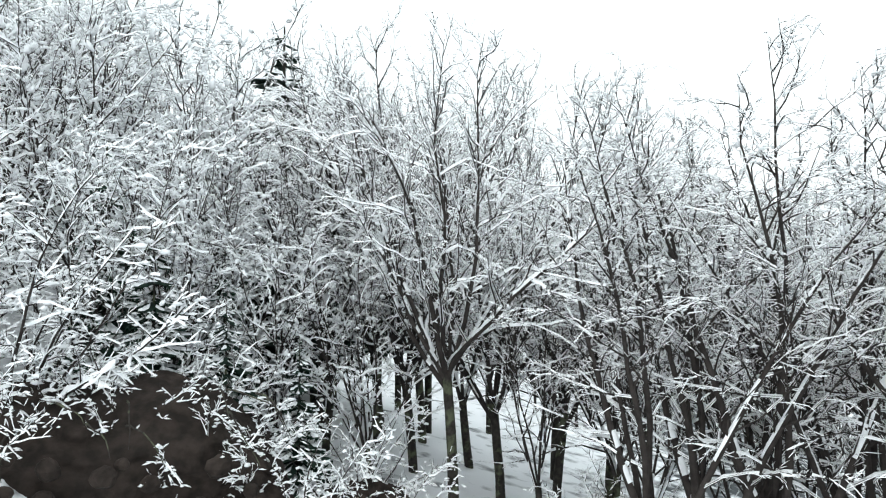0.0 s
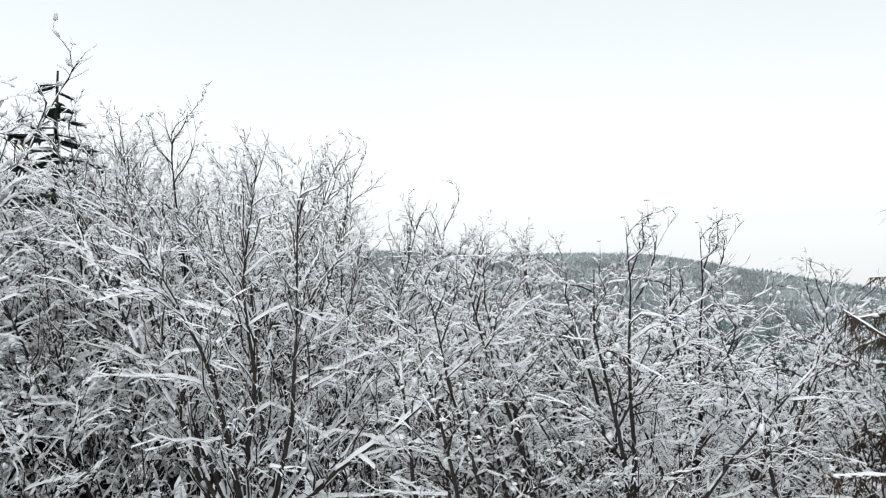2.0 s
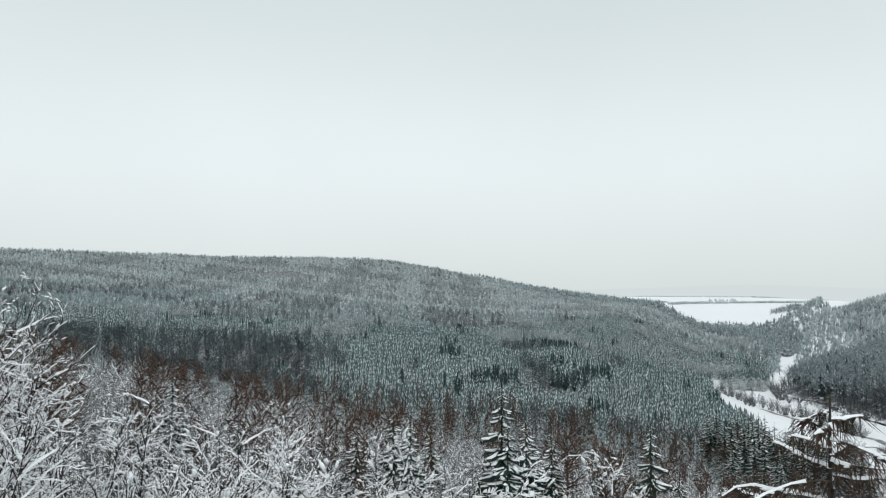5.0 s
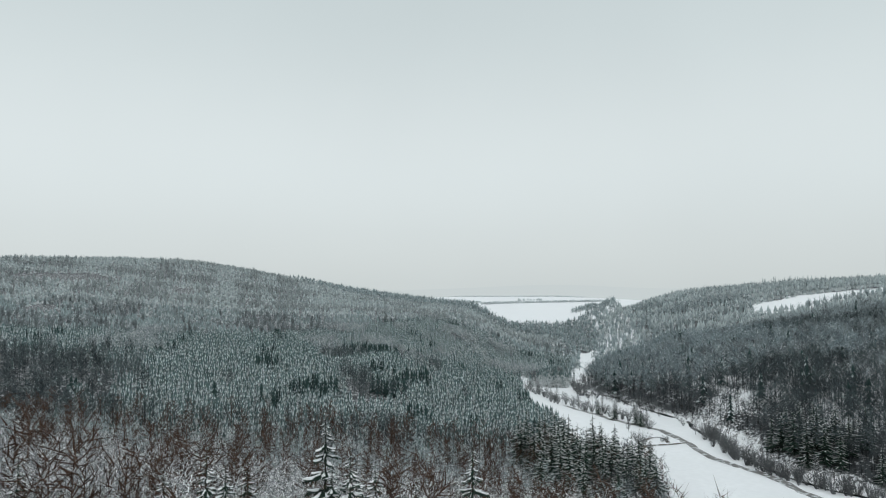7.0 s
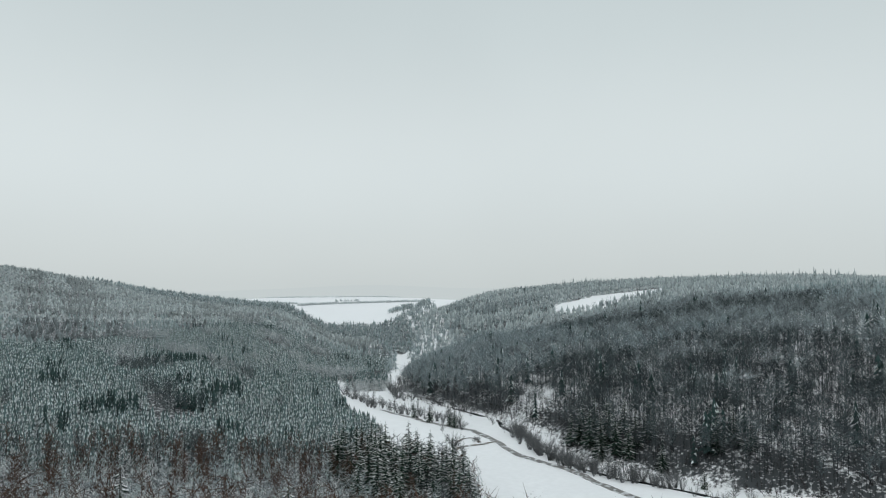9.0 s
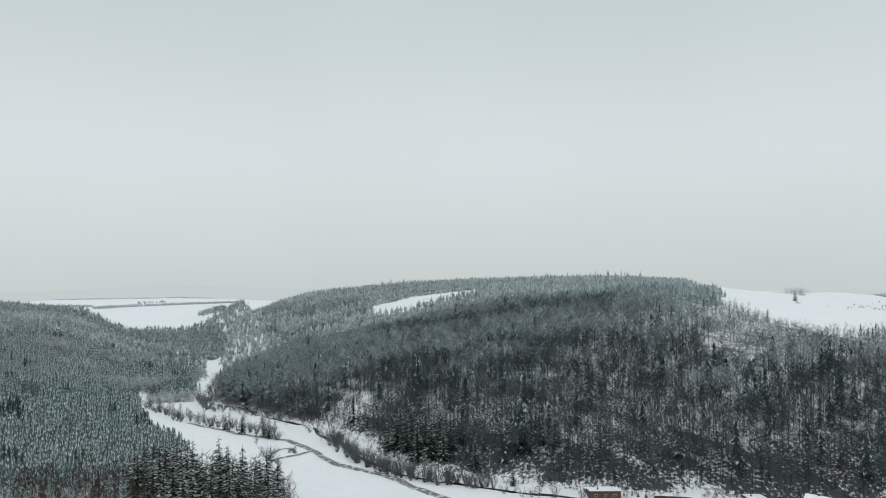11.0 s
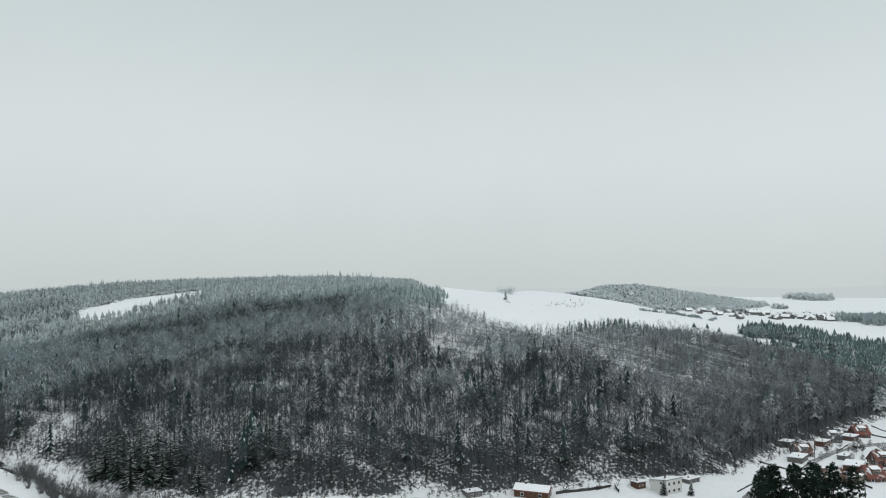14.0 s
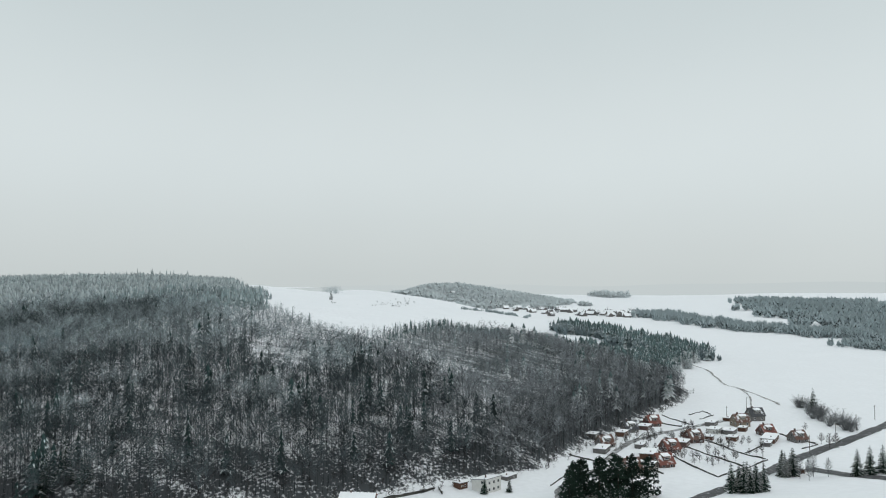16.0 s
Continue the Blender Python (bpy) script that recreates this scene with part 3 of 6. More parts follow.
# upper slopes of the western hill
x, y = scatter(-150, 1500, 330, 1750, 7.4)
w = west_wood(x, y)
keep = (w > 4) & ((y > 620) | (x > 760) | (x < 60)) & (np.hypot(x, y) < 1950) & ~in_gap(x, y, GLADES) & ~open_plain(x, y)
x, y = x[keep], y[keep]
con = wobble(x, y, 260, 1.1) + 0.5 * wobble(x, y, 90, 0.3) > -0.05
# two bands by distance, the farther in paler colours that carry the haze
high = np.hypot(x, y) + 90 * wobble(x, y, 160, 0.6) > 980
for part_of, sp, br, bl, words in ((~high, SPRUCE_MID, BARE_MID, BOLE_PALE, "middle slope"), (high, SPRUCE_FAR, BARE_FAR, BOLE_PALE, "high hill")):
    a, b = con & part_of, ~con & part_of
    stand("spruce_wood", SPRUCES_TINY, x[a], y[a], (6, 10), sp, "rimed spruce wood paled by haze on the " + words, 1.5, SPRUCE_FAR)
    stand("beech_wood", BARES_LOW, x[b][::2], y[b][::2], (8, 12), br, "rimed leafless wood paled by haze on the " + words, 1.7, bl)
    stand("beech_wood", CROWNS, x[b][1::2], y[b][1::2], (8, 13), br, "rounded rimed crowns paled by haze on the " + words, 0.9)
# eastern hill, front slope
x, y = scatter(255, 640, -400, 420, 4.3)
e = depth_in(x, y, EAST_HILL)
edge = seg_distance(x, y, PLATEAU_FIELD, True)
keep = (e > 3) & (~inside(x, y, PLATEAU_FIELD)) & (e < 260) & (rng.random(len(x)) < 0.93 - 0.45 * (wobble(x, y, 44, 5.0) > 0.55))
keep &= ~(in_gap(x, y, BANKS) & (rng.random(len(x)) < 0.62))
x, y, e, edge = x[keep], y[keep], e[keep], edge[keep]
clump = wobble(x, y, 62, 2.2) + 0.5 * wobble(x, y, 23, 0.9)
con = rng.random(len(x)) < np.clip(0.03 + 1.6 * (clump - 0.75) * (1 - 0.6 * sstep(60, 150, e)) + 0.65 * in_gap(x, y, CONIFERS) + 0.35 * sstep(150, 300, y) + 0.55 * sstep(-235, -300, y) * sstep(340, 385, x), 0.03, 0.85)
low = ((edge < 58) & (y < -60)) | in_gap(x, y, YOUNG)
con &= ~low | (rng.random(len(x)) < 0.3)
# shoulder spruces get the lighter stand colour, in place of haze
shoulder = con & ~low & (y < -200)
stand("spruce_wood", SPRUCES_GREEN, x[shoulder], y[shoulder], (12, 19), SPRUCE_STAND, "blue-green snow-dusted spruces on the shoulder above the village", 1.0, FROST_DIM)
con_mid = con & ~low & ~shoulder
stand("spruce_wood", SPRUCES_GREEN, x[con_mid], y[con_mid], (12, 19), SPRUCE_DARK, "dark snow-dusted spruces scattered through the beech slope", 1.0, FROST)
stand("spruce_wood", SPRUCES_LOW, x[con & low], y[con & low], (5, 9), SPRUCE_STAND, "young frosted spruces at the edge of the plateau", 0.95, FROST)
# patches of rime, plus a rise with e that pales the upper slope for haze
rime = (wobble(x, y, 150, 0.9) + 0.3 * wobble(x, y, 40, 3.0) + 1.0 * sstep(85, 190, e) > 0.25) & (e > 55)
murk = (y < -150 + 40 * wobble(x, y, 90, 0.6)) & (e < 130)
rime &= ~murk
a = ~con & ~low & murk
stand("beech_wood", BARES, x[a], y[a], (10, 15), BARE_MURK, "dense brownish-grey leafless wood, paled by haze, above the village", 1.15, BOLE_PALE)
# past about 445 m the beeches switch to the haze-paled colour
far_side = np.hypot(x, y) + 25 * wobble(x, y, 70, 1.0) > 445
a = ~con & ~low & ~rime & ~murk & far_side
stand("beech_wood", BARES_TALL, x[a], y[a], (12, 17), VALLEY_HAZE_WOOD, "bare beeches turned blue-grey by haze on the farther valley side", 1.0, BOLE_PALE)
a = ~con & ~low & ~rime & ~murk & ~far_side
stand("beech_wood", BARES_TALL, x[a], y[a], (13, 18), BARE_STAND, "tall bare grey beeches on the steep valley side", 0.95, BOLE)
a = ~con & ~low & rime
stand("beech_wood", BARES_TALL, x[a], y[a], (12, 17), BARE_RIMED, "rime-whitened bare beech wood on the hill, paler upslope for haze", 1.1, BOLE)
a = ~con & low
stand("young_wood", BARES_WIDE, x[a], y[a], (4, 8), BARE_RIMED, "low rime-whitened young wood below the plateau", 1.3, BARE_RIMED)
x, y = scatter(350, 640, -420, -40, 3.1)
e, edge = depth_in(x, y, EAST_HILL), seg_distance(x, y, PLATEAU_FIELD, True)
keep = (e > 30) & ~inside(x, y, PLATEAU_FIELD) & (((edge < 50) & (y < -60)) | in_gap(x, y, YOUNG))
stand("young_wood", BARES_SCRUB, x[keep], y[keep], (2.5, 5), BARE_RIMED, "thick rimed scrub below the plateau", 1.5, BARE_MID)
x, y = scatter(252, 470, -400, 220, 3.0)
e = depth_in(x, y, EAST_HILL)
keep = ((e > -4) & (e < 26) & (wobble(x, y, 19, 1.0) > 0.02 * np.maximum(e, 0) - 0.45)) | ((e >= 8) & (e < 120) & (wobble(x, y, 27, 1.0) > 0.6))
stand("brushwood", BARES_BUSH, x[keep], y[keep], (1.6, 4.2), BRUSH, "dark rust-grey leafless brushwood under the beeches", 1.9, BRUSH)
x, y = scatter(250, 520, -400, 330, 3.3)
e = depth_in(x, y, EAST_HILL)
keep = (e > 2) & (e < 150) & ~in_gap(x, y, BANKS) & ~in_gap(x, y, YOUNG) & (rng.random(len(x)) < 1.05 - 0.004 * e - 0.5 * (wobble(x, y, 44, 5.0) > 0.5))
keep &= (y > -165) | (e < 24) | (rng.random(len(x)) < 0.25)
stand("beech_wood", BARES_THIN, x[keep], y[keep], (10, 16), BARE_DARK, "close-set bare trunks on the steep slope", 0.85, BOLE)
# eastern hill, behind
x, y = scatter(520, 1800, -420, 760, 7.6)
e = depth_in(x, y, EAST_HILL)
keep = (e > 4) & ((e >= 260) | (x >= 640)) & (~inside(x, y, PLATEAU_FIELD)) & (~inside(x, y, CLEARING)) & (np.hypot(x, y) < 1700) & ~in_gap(x, y, GLADES) & ~open_plain(x, y)
keep &= (y > -150 - 0.12 * (x - 600)) | (np.hypot(x, y) < 640)
x, y, e = x[keep], y[keep], e[keep]
con = wobble(x, y, 240, 3.1) + 0.4 * wobble(x, y, 90, 0.2) + 0.5 * sstep(120, 420, e) > 0.05
# past about 720 m the spruces take the palest colour, for haze
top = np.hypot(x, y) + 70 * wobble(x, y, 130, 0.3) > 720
stand("spruce_wood", SPRUCES_TINY, x[con & ~top], y[con & ~top], (8, 13), SPRUCE_MID, "rimed spruce wood paled by haze behind the beech slope", 1.35, SPRUCE_FAR)
stand("spruce_wood", SPRUCES_TINY, x[con & top], y[con & top], (8, 13), SPRUCE_FAR, "rimed spruce wood paled by haze on the far ridge", 1.35, SPRUCE_FAR)
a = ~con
stand("beech_wood", BARES_LOW, x[a][::2], y[a][::2], (10, 15), VALLEY_HAZE_WOOD, "leafless wood turned blue-grey by haze above the narrow valley", 1.7, BOLE_PALE)
stand("beech_wood", CROWNS, x[a][1::2], y[a][1::2], (8, 13), CROWN_MASS, "rounded crowns turned blue-grey by haze above the narrow valley", 0.9)
# a dark brow of close trees where the front slope turns over, and tall seed trees along the ridge behind
BROW = [(560, 150), (550, 118), (543, 87), (545, 62), (552, 36), (553, 7), (541, -22), (552, -50)]
belt("brow_wood", BROW, 34, 3.9, (12, 17), BARES, BARE_STAND, "dark close-set wood along the brow of the slope", 1.1, BOLE)
belt("brow_wood", BROW, 34, 14, (12, 16), SPRUCES_GREEN, SPRUCE_DARK, "dark conifers along the brow of the slope", 1.0, FROST_DIM)
belt("ridge_trees", [(1180, 300), (1066, 203), (971, 78), (1000, -40), (1038, -130)], 90, 17, (15, 21), SPRUCES_BARE, SPRUCE_FAR, "tall slim rimed trees paled by haze along the ridge", 0.6, SPRUCE_FAR)
belt("edge_spruces", [(446, -172), (488, -230), (554, -316), (660, -420)], 12, 5.0, (4, 9), SPRUCES_BARE, SPRUCE_STAND, "row of dark young spruces along the edge of the plateau field", 1.0, FROST_DIM)
belt("field_wood", [(410, -335), (450, -395), (480, -440), (520, -495), (560, -550)], 70, 5.2, (12, 19), SPRUCES_GREEN, SPRUCE_STAND, "blue-green conifers joining the hill to the belt of wood", 1.1, FROST_DIM)
belt("valley_wood", [(490, 285), (525, 298), (560, 318)], 34, 5.0, (9, 14), SPRUCES_GREEN, SPRUCE_STAND, "blue-green spruces that part the upper meadow from the lower", 1.1, FROST_DIM)
# the valley narrows and fills with wood
x, y = scatter(590, 1900, 270, 1250, 8.2)
e, w = depth_in(x, y, EAST_HILL), west_wood(x, y)
keep = (e < 4) & (w < 4) & ((np.hypot(x, y) > 925) | ((e > -6) & (x > 640)) | ((w > -6) & (x > 640))) & (np.hypot(x, y) < 1850) & ~open_plain(x, y)
x, y = x[keep], y[keep]
# haze in the narrow valley is carried by these lighter wood colours
stand("valley_wood", SPRUCES_LOW, x[::4], y[::4], (10, 17), SPRUCE_MID, "rimed spruces paled by haze in the narrow valley", 1.3, SPRUCE_MID)
stand("valley_wood", CROWNS, x[1::4], y[1::4], (9, 15), CROWN_MASS, "leafless wood along the narrow valley", 1.0)
stand("valley_wood", BARES_LOW, np.concatenate([x[2::4], x[3::4]]), np.concatenate([y[2::4], y[3::4]]), (11, 16), VALLEY_HAZE_WOOD, "leafless trees along the narrow valley", 1.8, BOLE_PALE)


# woods beyond the houses and about the plain, most with haze in their colour
GROVE = [(525, -553), (600, -578), (700, -622), (860, -640)]
belt("field_wood", GROVE, 75, 7.5, (13, 20), SPRUCES, SPRUCE_STAND, "belt of hazy snow-dusted conifers between the fields", 1.2, FROST_DIM)
belt("field_wood", GROVE, 85, 7.5, (9, 15), BARES, VALLEY_HAZE_WOOD, "leafless trees in the belt between the fields", 1.3, BOLE_PALE)
belt("field_wood", GROVE, 84, 6.5, (8, 13), CROWNS_FULL, VALLEY_HAZE_WOOD, "rounded leafless crowns in the belt between the fields", 1.1)
for shapes, gap, tall, width, words in ((CROWNS_FULL, 7.0, (11, 16), 0.95, "long leafless shelter wood, blue-grey with haze, across the snowy plain"), (BARES_LOW, 8.0, (12, 17), 1.6, "leafless trees in the long shelter wood")):
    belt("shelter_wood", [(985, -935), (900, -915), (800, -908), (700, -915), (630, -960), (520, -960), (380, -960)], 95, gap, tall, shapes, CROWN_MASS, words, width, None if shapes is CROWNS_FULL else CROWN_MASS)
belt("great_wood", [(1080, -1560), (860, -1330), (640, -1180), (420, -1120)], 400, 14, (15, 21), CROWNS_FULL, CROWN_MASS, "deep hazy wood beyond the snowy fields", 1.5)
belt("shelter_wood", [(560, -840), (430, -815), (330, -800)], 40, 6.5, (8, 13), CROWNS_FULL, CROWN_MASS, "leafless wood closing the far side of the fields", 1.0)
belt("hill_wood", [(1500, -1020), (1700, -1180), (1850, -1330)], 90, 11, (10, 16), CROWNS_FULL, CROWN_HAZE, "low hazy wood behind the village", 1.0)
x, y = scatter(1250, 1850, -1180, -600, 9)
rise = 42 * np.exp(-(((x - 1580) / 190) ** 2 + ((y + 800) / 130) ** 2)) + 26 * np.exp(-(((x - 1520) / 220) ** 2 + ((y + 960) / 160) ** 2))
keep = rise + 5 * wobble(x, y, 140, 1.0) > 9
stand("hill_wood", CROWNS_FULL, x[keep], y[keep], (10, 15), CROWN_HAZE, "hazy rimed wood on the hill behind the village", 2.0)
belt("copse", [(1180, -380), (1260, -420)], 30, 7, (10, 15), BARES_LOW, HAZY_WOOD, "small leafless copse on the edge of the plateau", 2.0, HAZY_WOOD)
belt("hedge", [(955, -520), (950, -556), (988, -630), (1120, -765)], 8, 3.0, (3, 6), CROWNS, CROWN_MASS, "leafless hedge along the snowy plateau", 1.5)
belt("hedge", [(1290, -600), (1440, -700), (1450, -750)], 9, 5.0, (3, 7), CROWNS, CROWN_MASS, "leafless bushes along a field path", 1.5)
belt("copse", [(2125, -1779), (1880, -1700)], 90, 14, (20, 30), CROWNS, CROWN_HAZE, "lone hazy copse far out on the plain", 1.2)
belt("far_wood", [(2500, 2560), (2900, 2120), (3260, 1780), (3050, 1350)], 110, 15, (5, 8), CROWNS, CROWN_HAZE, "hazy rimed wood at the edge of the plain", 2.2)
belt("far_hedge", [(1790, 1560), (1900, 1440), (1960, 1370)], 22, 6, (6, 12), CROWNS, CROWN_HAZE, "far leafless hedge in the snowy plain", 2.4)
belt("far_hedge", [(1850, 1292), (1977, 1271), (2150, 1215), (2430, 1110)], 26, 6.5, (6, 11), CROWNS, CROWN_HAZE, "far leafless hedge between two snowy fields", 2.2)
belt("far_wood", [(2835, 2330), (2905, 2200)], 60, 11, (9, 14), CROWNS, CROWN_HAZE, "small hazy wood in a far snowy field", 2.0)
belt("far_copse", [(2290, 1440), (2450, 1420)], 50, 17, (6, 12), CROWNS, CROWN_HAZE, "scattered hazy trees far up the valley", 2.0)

# hills that close the plain all round, lost in the haze
hv, hf = [], []
n = 220
for k in range(n):
    a = 2 * math.pi * k / n
    d = 2750 + 260 * math.sin(3 * a + 0.4) + 120 * math.sin(7 * a)
    back = math.exp(-((math.degrees(a) - 58) / 8) ** 2)
    d += 1150 * back
    top = -6 + 14 * back + 9 * math.sin(5 * a + 1.0) + 5 * math.sin(13 * a) + 3 * math.sin(29 * a + 2)
    hv += [(d * math.sin(a), d * math.cos(a), -90), (d * math.sin(a) * 1.03, d * math.cos(a) * 1.03, top - 12), (d * math.sin(a) * 1.09, d * math.cos(a) * 1.09, top),
           (d * math.sin(a) * 1.5, d * math.cos(a) * 1.5, -95)]
    b, c = 4 * k, 4 * ((k + 1) % n)
    for m in range(3):
        hf.append((b + m, c + m, c + m + 1, b + m + 1))
# black surface; its emission stands in for the haze that swallows these hills
HAZE_HILL = material("haze_glow_hills", (0.0, 0.0, 0.0), 1.0)
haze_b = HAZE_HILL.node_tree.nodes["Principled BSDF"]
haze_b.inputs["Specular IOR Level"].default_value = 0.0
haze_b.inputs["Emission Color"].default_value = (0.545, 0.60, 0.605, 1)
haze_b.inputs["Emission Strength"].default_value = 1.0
tagged(mesh_object("backdrop", hv, hf, HAZE_HILL, smooth=True), "pale hills on the horizon, glowing in the colour of haze", "hills", kind="structure")

# ---- trees near enough to tell their limbs apart ----
class Wood:
    """Limbs as tapered tubes, and the snow that lies along them."""

    def __init__(self, seed):
        self.r = random.Random(seed)
        self.v, self.f, self.sv, self.sf = [], [], [], []
        self.breadth, self.gaps = 0.36, 0.10

    def limb(self, pts, r0, r1, sides, snow):
        n = len(pts)
        rings = []
        for i, p in enumerate(pts):
            d = (pts[min(i + 1, n - 1)] - pts[max(i - 1, 0)]).normalized()
            s = d.cross(Vector((0, 0, 1)))
            s = s.normalized() if s.length > 0.05 else Vector((1, 0, 0))
            u = s.cross(d)
            rad = r0 + (r1 - r0) * i / (n - 1)
            b = len(self.v)
            for k in range(sides):
                a = 2 * math.pi * k / sides + 0.5
                self.v.append(p + s * (rad * math.cos(a)) + u * (rad * math.sin(a)))
            rings.append((b, s, u, rad, d))
        for i in range(n - 1):
            a, b = rings[i][0], rings[i + 1][0]
            for k in range(sides):
                k2 = (k + 1) % sides
                if i == n - 2 and sides == 3:
                    self.f.append((a + k, a + k2, b))
                else:
                    self.f += [(a + k, a + k2, b + k2), (a + k, b + k2, b + k)]
        if snow <= 0:
            return
        up = Vector((0, 0, 1))
        prev, bare = None, 0
        for i in range(n - 1):
            _, s, u, ra, d = rings[i]
            rb = rings[i + 1][3]
            flat = math.sqrt(max(0.0, 1 - d.z * d.z))
            cuts = max(1, round((pts[i + 1] - pts[i]).length / 0.24))
            for k in range(cuts + (i == n - 2)):
                q = k / cuts
                bare -= 1
                if bare < 0 and self.r.random() < self.gaps + 0.5 * (1 - flat) ** 2:
                    bare = self.r.randrange(1, 3)
                if flat < 0.3 or bare > 0:
                    prev = None
                    continue
                p, rad = pts[i].lerp(pts[i + 1], q), ra + (rb - ra) * q
                thick = snow * (0.3 + 0.7 * flat) * self.r.uniform(0.25, 1.7) * min(1.0, 0.3 + rad / 0.03)
                w = (rad * 0.95 + thick * self.breadth) * self.r.uniform(0.75, 1.2)
                c = len(self.sv)
                if sides == 3:
                    self.sv += [p - s * w - u * rad * 0.6, p + u * rad + up * thick, p + s * w - u * rad * 0.6]
                else:
                    self.sv += [p - s * w + u * rad * 0.1, p - s * w * 0.5 + u * rad + up * thick * 0.9, p + s * w * 0.45 + u * rad + up * thick, p + s * w + u * rad * 0.1]
                if prev is not None:
                    for m in range(2 if sides == 3 else 3):
                        self.sf += [(prev + m, prev + m + 1, c + m + 1), (prev + m, c + m + 1, c + m)]
                prev = c

    def twig(self, p, d, length, rad, snow):
        """A short fine twig with snow on it."""
        q = p + d * length
        s = d.cross(Vector((0, 0, 1)))
        s = s.normalized() if s.length > 0.05 else Vector((1, 0, 0))
        b = len(self.v)
        self.v += [p - s * rad, p + s * rad, p - Vector((0, 0, rad * 1.6)), q]
        self.f += [(b, b + 1, b + 3), (b + 1, b + 2, b + 3), (b + 2, b, b + 3)]
        if snow > 0 and abs(d.z) < 0.93:
            c = len(self.sv)
            w = rad * 0.8 + snow * 0.17
            m = p.lerp(q, self.r.uniform(0.35, 0.55))
            up = Vector((0, 0, 1))
            self.sv += [p + up * rad, m - s * w - up * w * 0.2, m + up * (rad + snow * 0.75), m + s * w - up * w * 0.2, p.lerp(q, 0.92) + up * 0.008]
            self.sf += [(c, c + 1, c + 2), (c, c + 2, c + 3), (c + 1, c + 4, c + 2), (c + 2, c + 4, c + 3)]

    def clump(self, p, size, along=None):
        """An uneven pad of snow lying along a twig."""
        c = len(self.sv)
        m = 6 if size > 0.09 else 5
        rings = ((1.0, -0.32), (0.78, 0.22)) if size > 0.09 else ((1.0, -0.2),)
        a0, lx = self.r.uniform(0, 6.28), self.r.uniform(0.9, 1.6)
        fall = 0.0
        if along is not None and abs(along.z) < 0.9:
            a0, lx = math.atan2(along.y, along.x), self.r.uniform(0.9, 1.6)
            fall = max(-1.2, min(1.2, along.z / max(0.2, math.hypot(along.x, along.y))))
        for wide, z in rings:
            for k in range(m):
                a = 2 * math.pi * k / m + self.r.uniform(-0.25, 0.25)
                q = size * wide * self.r.uniform(0.75, 1.15)
                u, v = q * lx * math.cos(a), q * math.sin(a)
                self.sv.append(p + Vector((u * math.cos(a0) - v * math.sin(a0), u * math.sin(a0) + v * math.cos(a0), size * (z + self.r.uniform(-0.16, 0.16)) + u * fall)))
        t = len(self.sv)
        self.sv += [p + Vector((0, 0, size * 0.52)), p - Vector((0, 0, size * 0.5))]
        for k in range(m):
            k2 = (k + 1) % m
            if len(rings) == 2:
                self.sf += [(c + k, c + k2, c + m + k2), (c + k, c + m + k2, c + m + k), (c + m + k, c + m + k2, t), (c + k2, c + k, t + 1)]
            else:
                self.sf += [(c + k, c + k2, t), (c + k2, c + k, t + 1)]

    def curve(self, p, d, length, n, lift, wander):
        pts = [p]
        d = d.normalized()
        for _ in range(n):
            d = (d + Vector((self.r.gauss(0, wander), self.r.gauss(0, wander), self.r.gauss(0, wander) + lift))).normalized()
            pts.append(pts[-1] + d * (length / n))
        return pts

    def object(self, name, label, category, bark, twig=None, group=""):
        root = tagged(new(name), label, category, group)
        if len(self.trunk_f):
            part("trunk", self.trunk_v, self.trunk_f, bark, root, "", True)
        tagged(part("crown", self.v, self.f, twig or bark, root), kind="stuff")
        if self.sf:
            tagged(part("snow_cover", self.sv, self.sf, LOAD, root, "white snow lying along the branches", True), kind="stuff")
        return root

    def split_trunk(self):
        """Sets aside what was built so far as the trunk."""
        self.trunk_v, self.trunk_f = self.v, self.f
        self.v, self.f = [], []


def part(name, verts, tris, mat, parent, label="", smooth=False):
    me = tri_mesh(name, np.array([tuple(p) for p in verts]), np.array(tris), mat, smooth)
    ob = new(name, me)
    ob.parent = parent
    return tagged(ob, label) if label else ob


def turned(d, r, lean):
    """A way that leaves d by about lean radians, to a random side."""
    s = d.orthogonal().normalized()
    s.rotate(Matrix.Rotation(r.uniform(0, 2 * math.pi), 3, d))
    return (d * math.cos(lean) + s * math.sin(lean)).normalized()


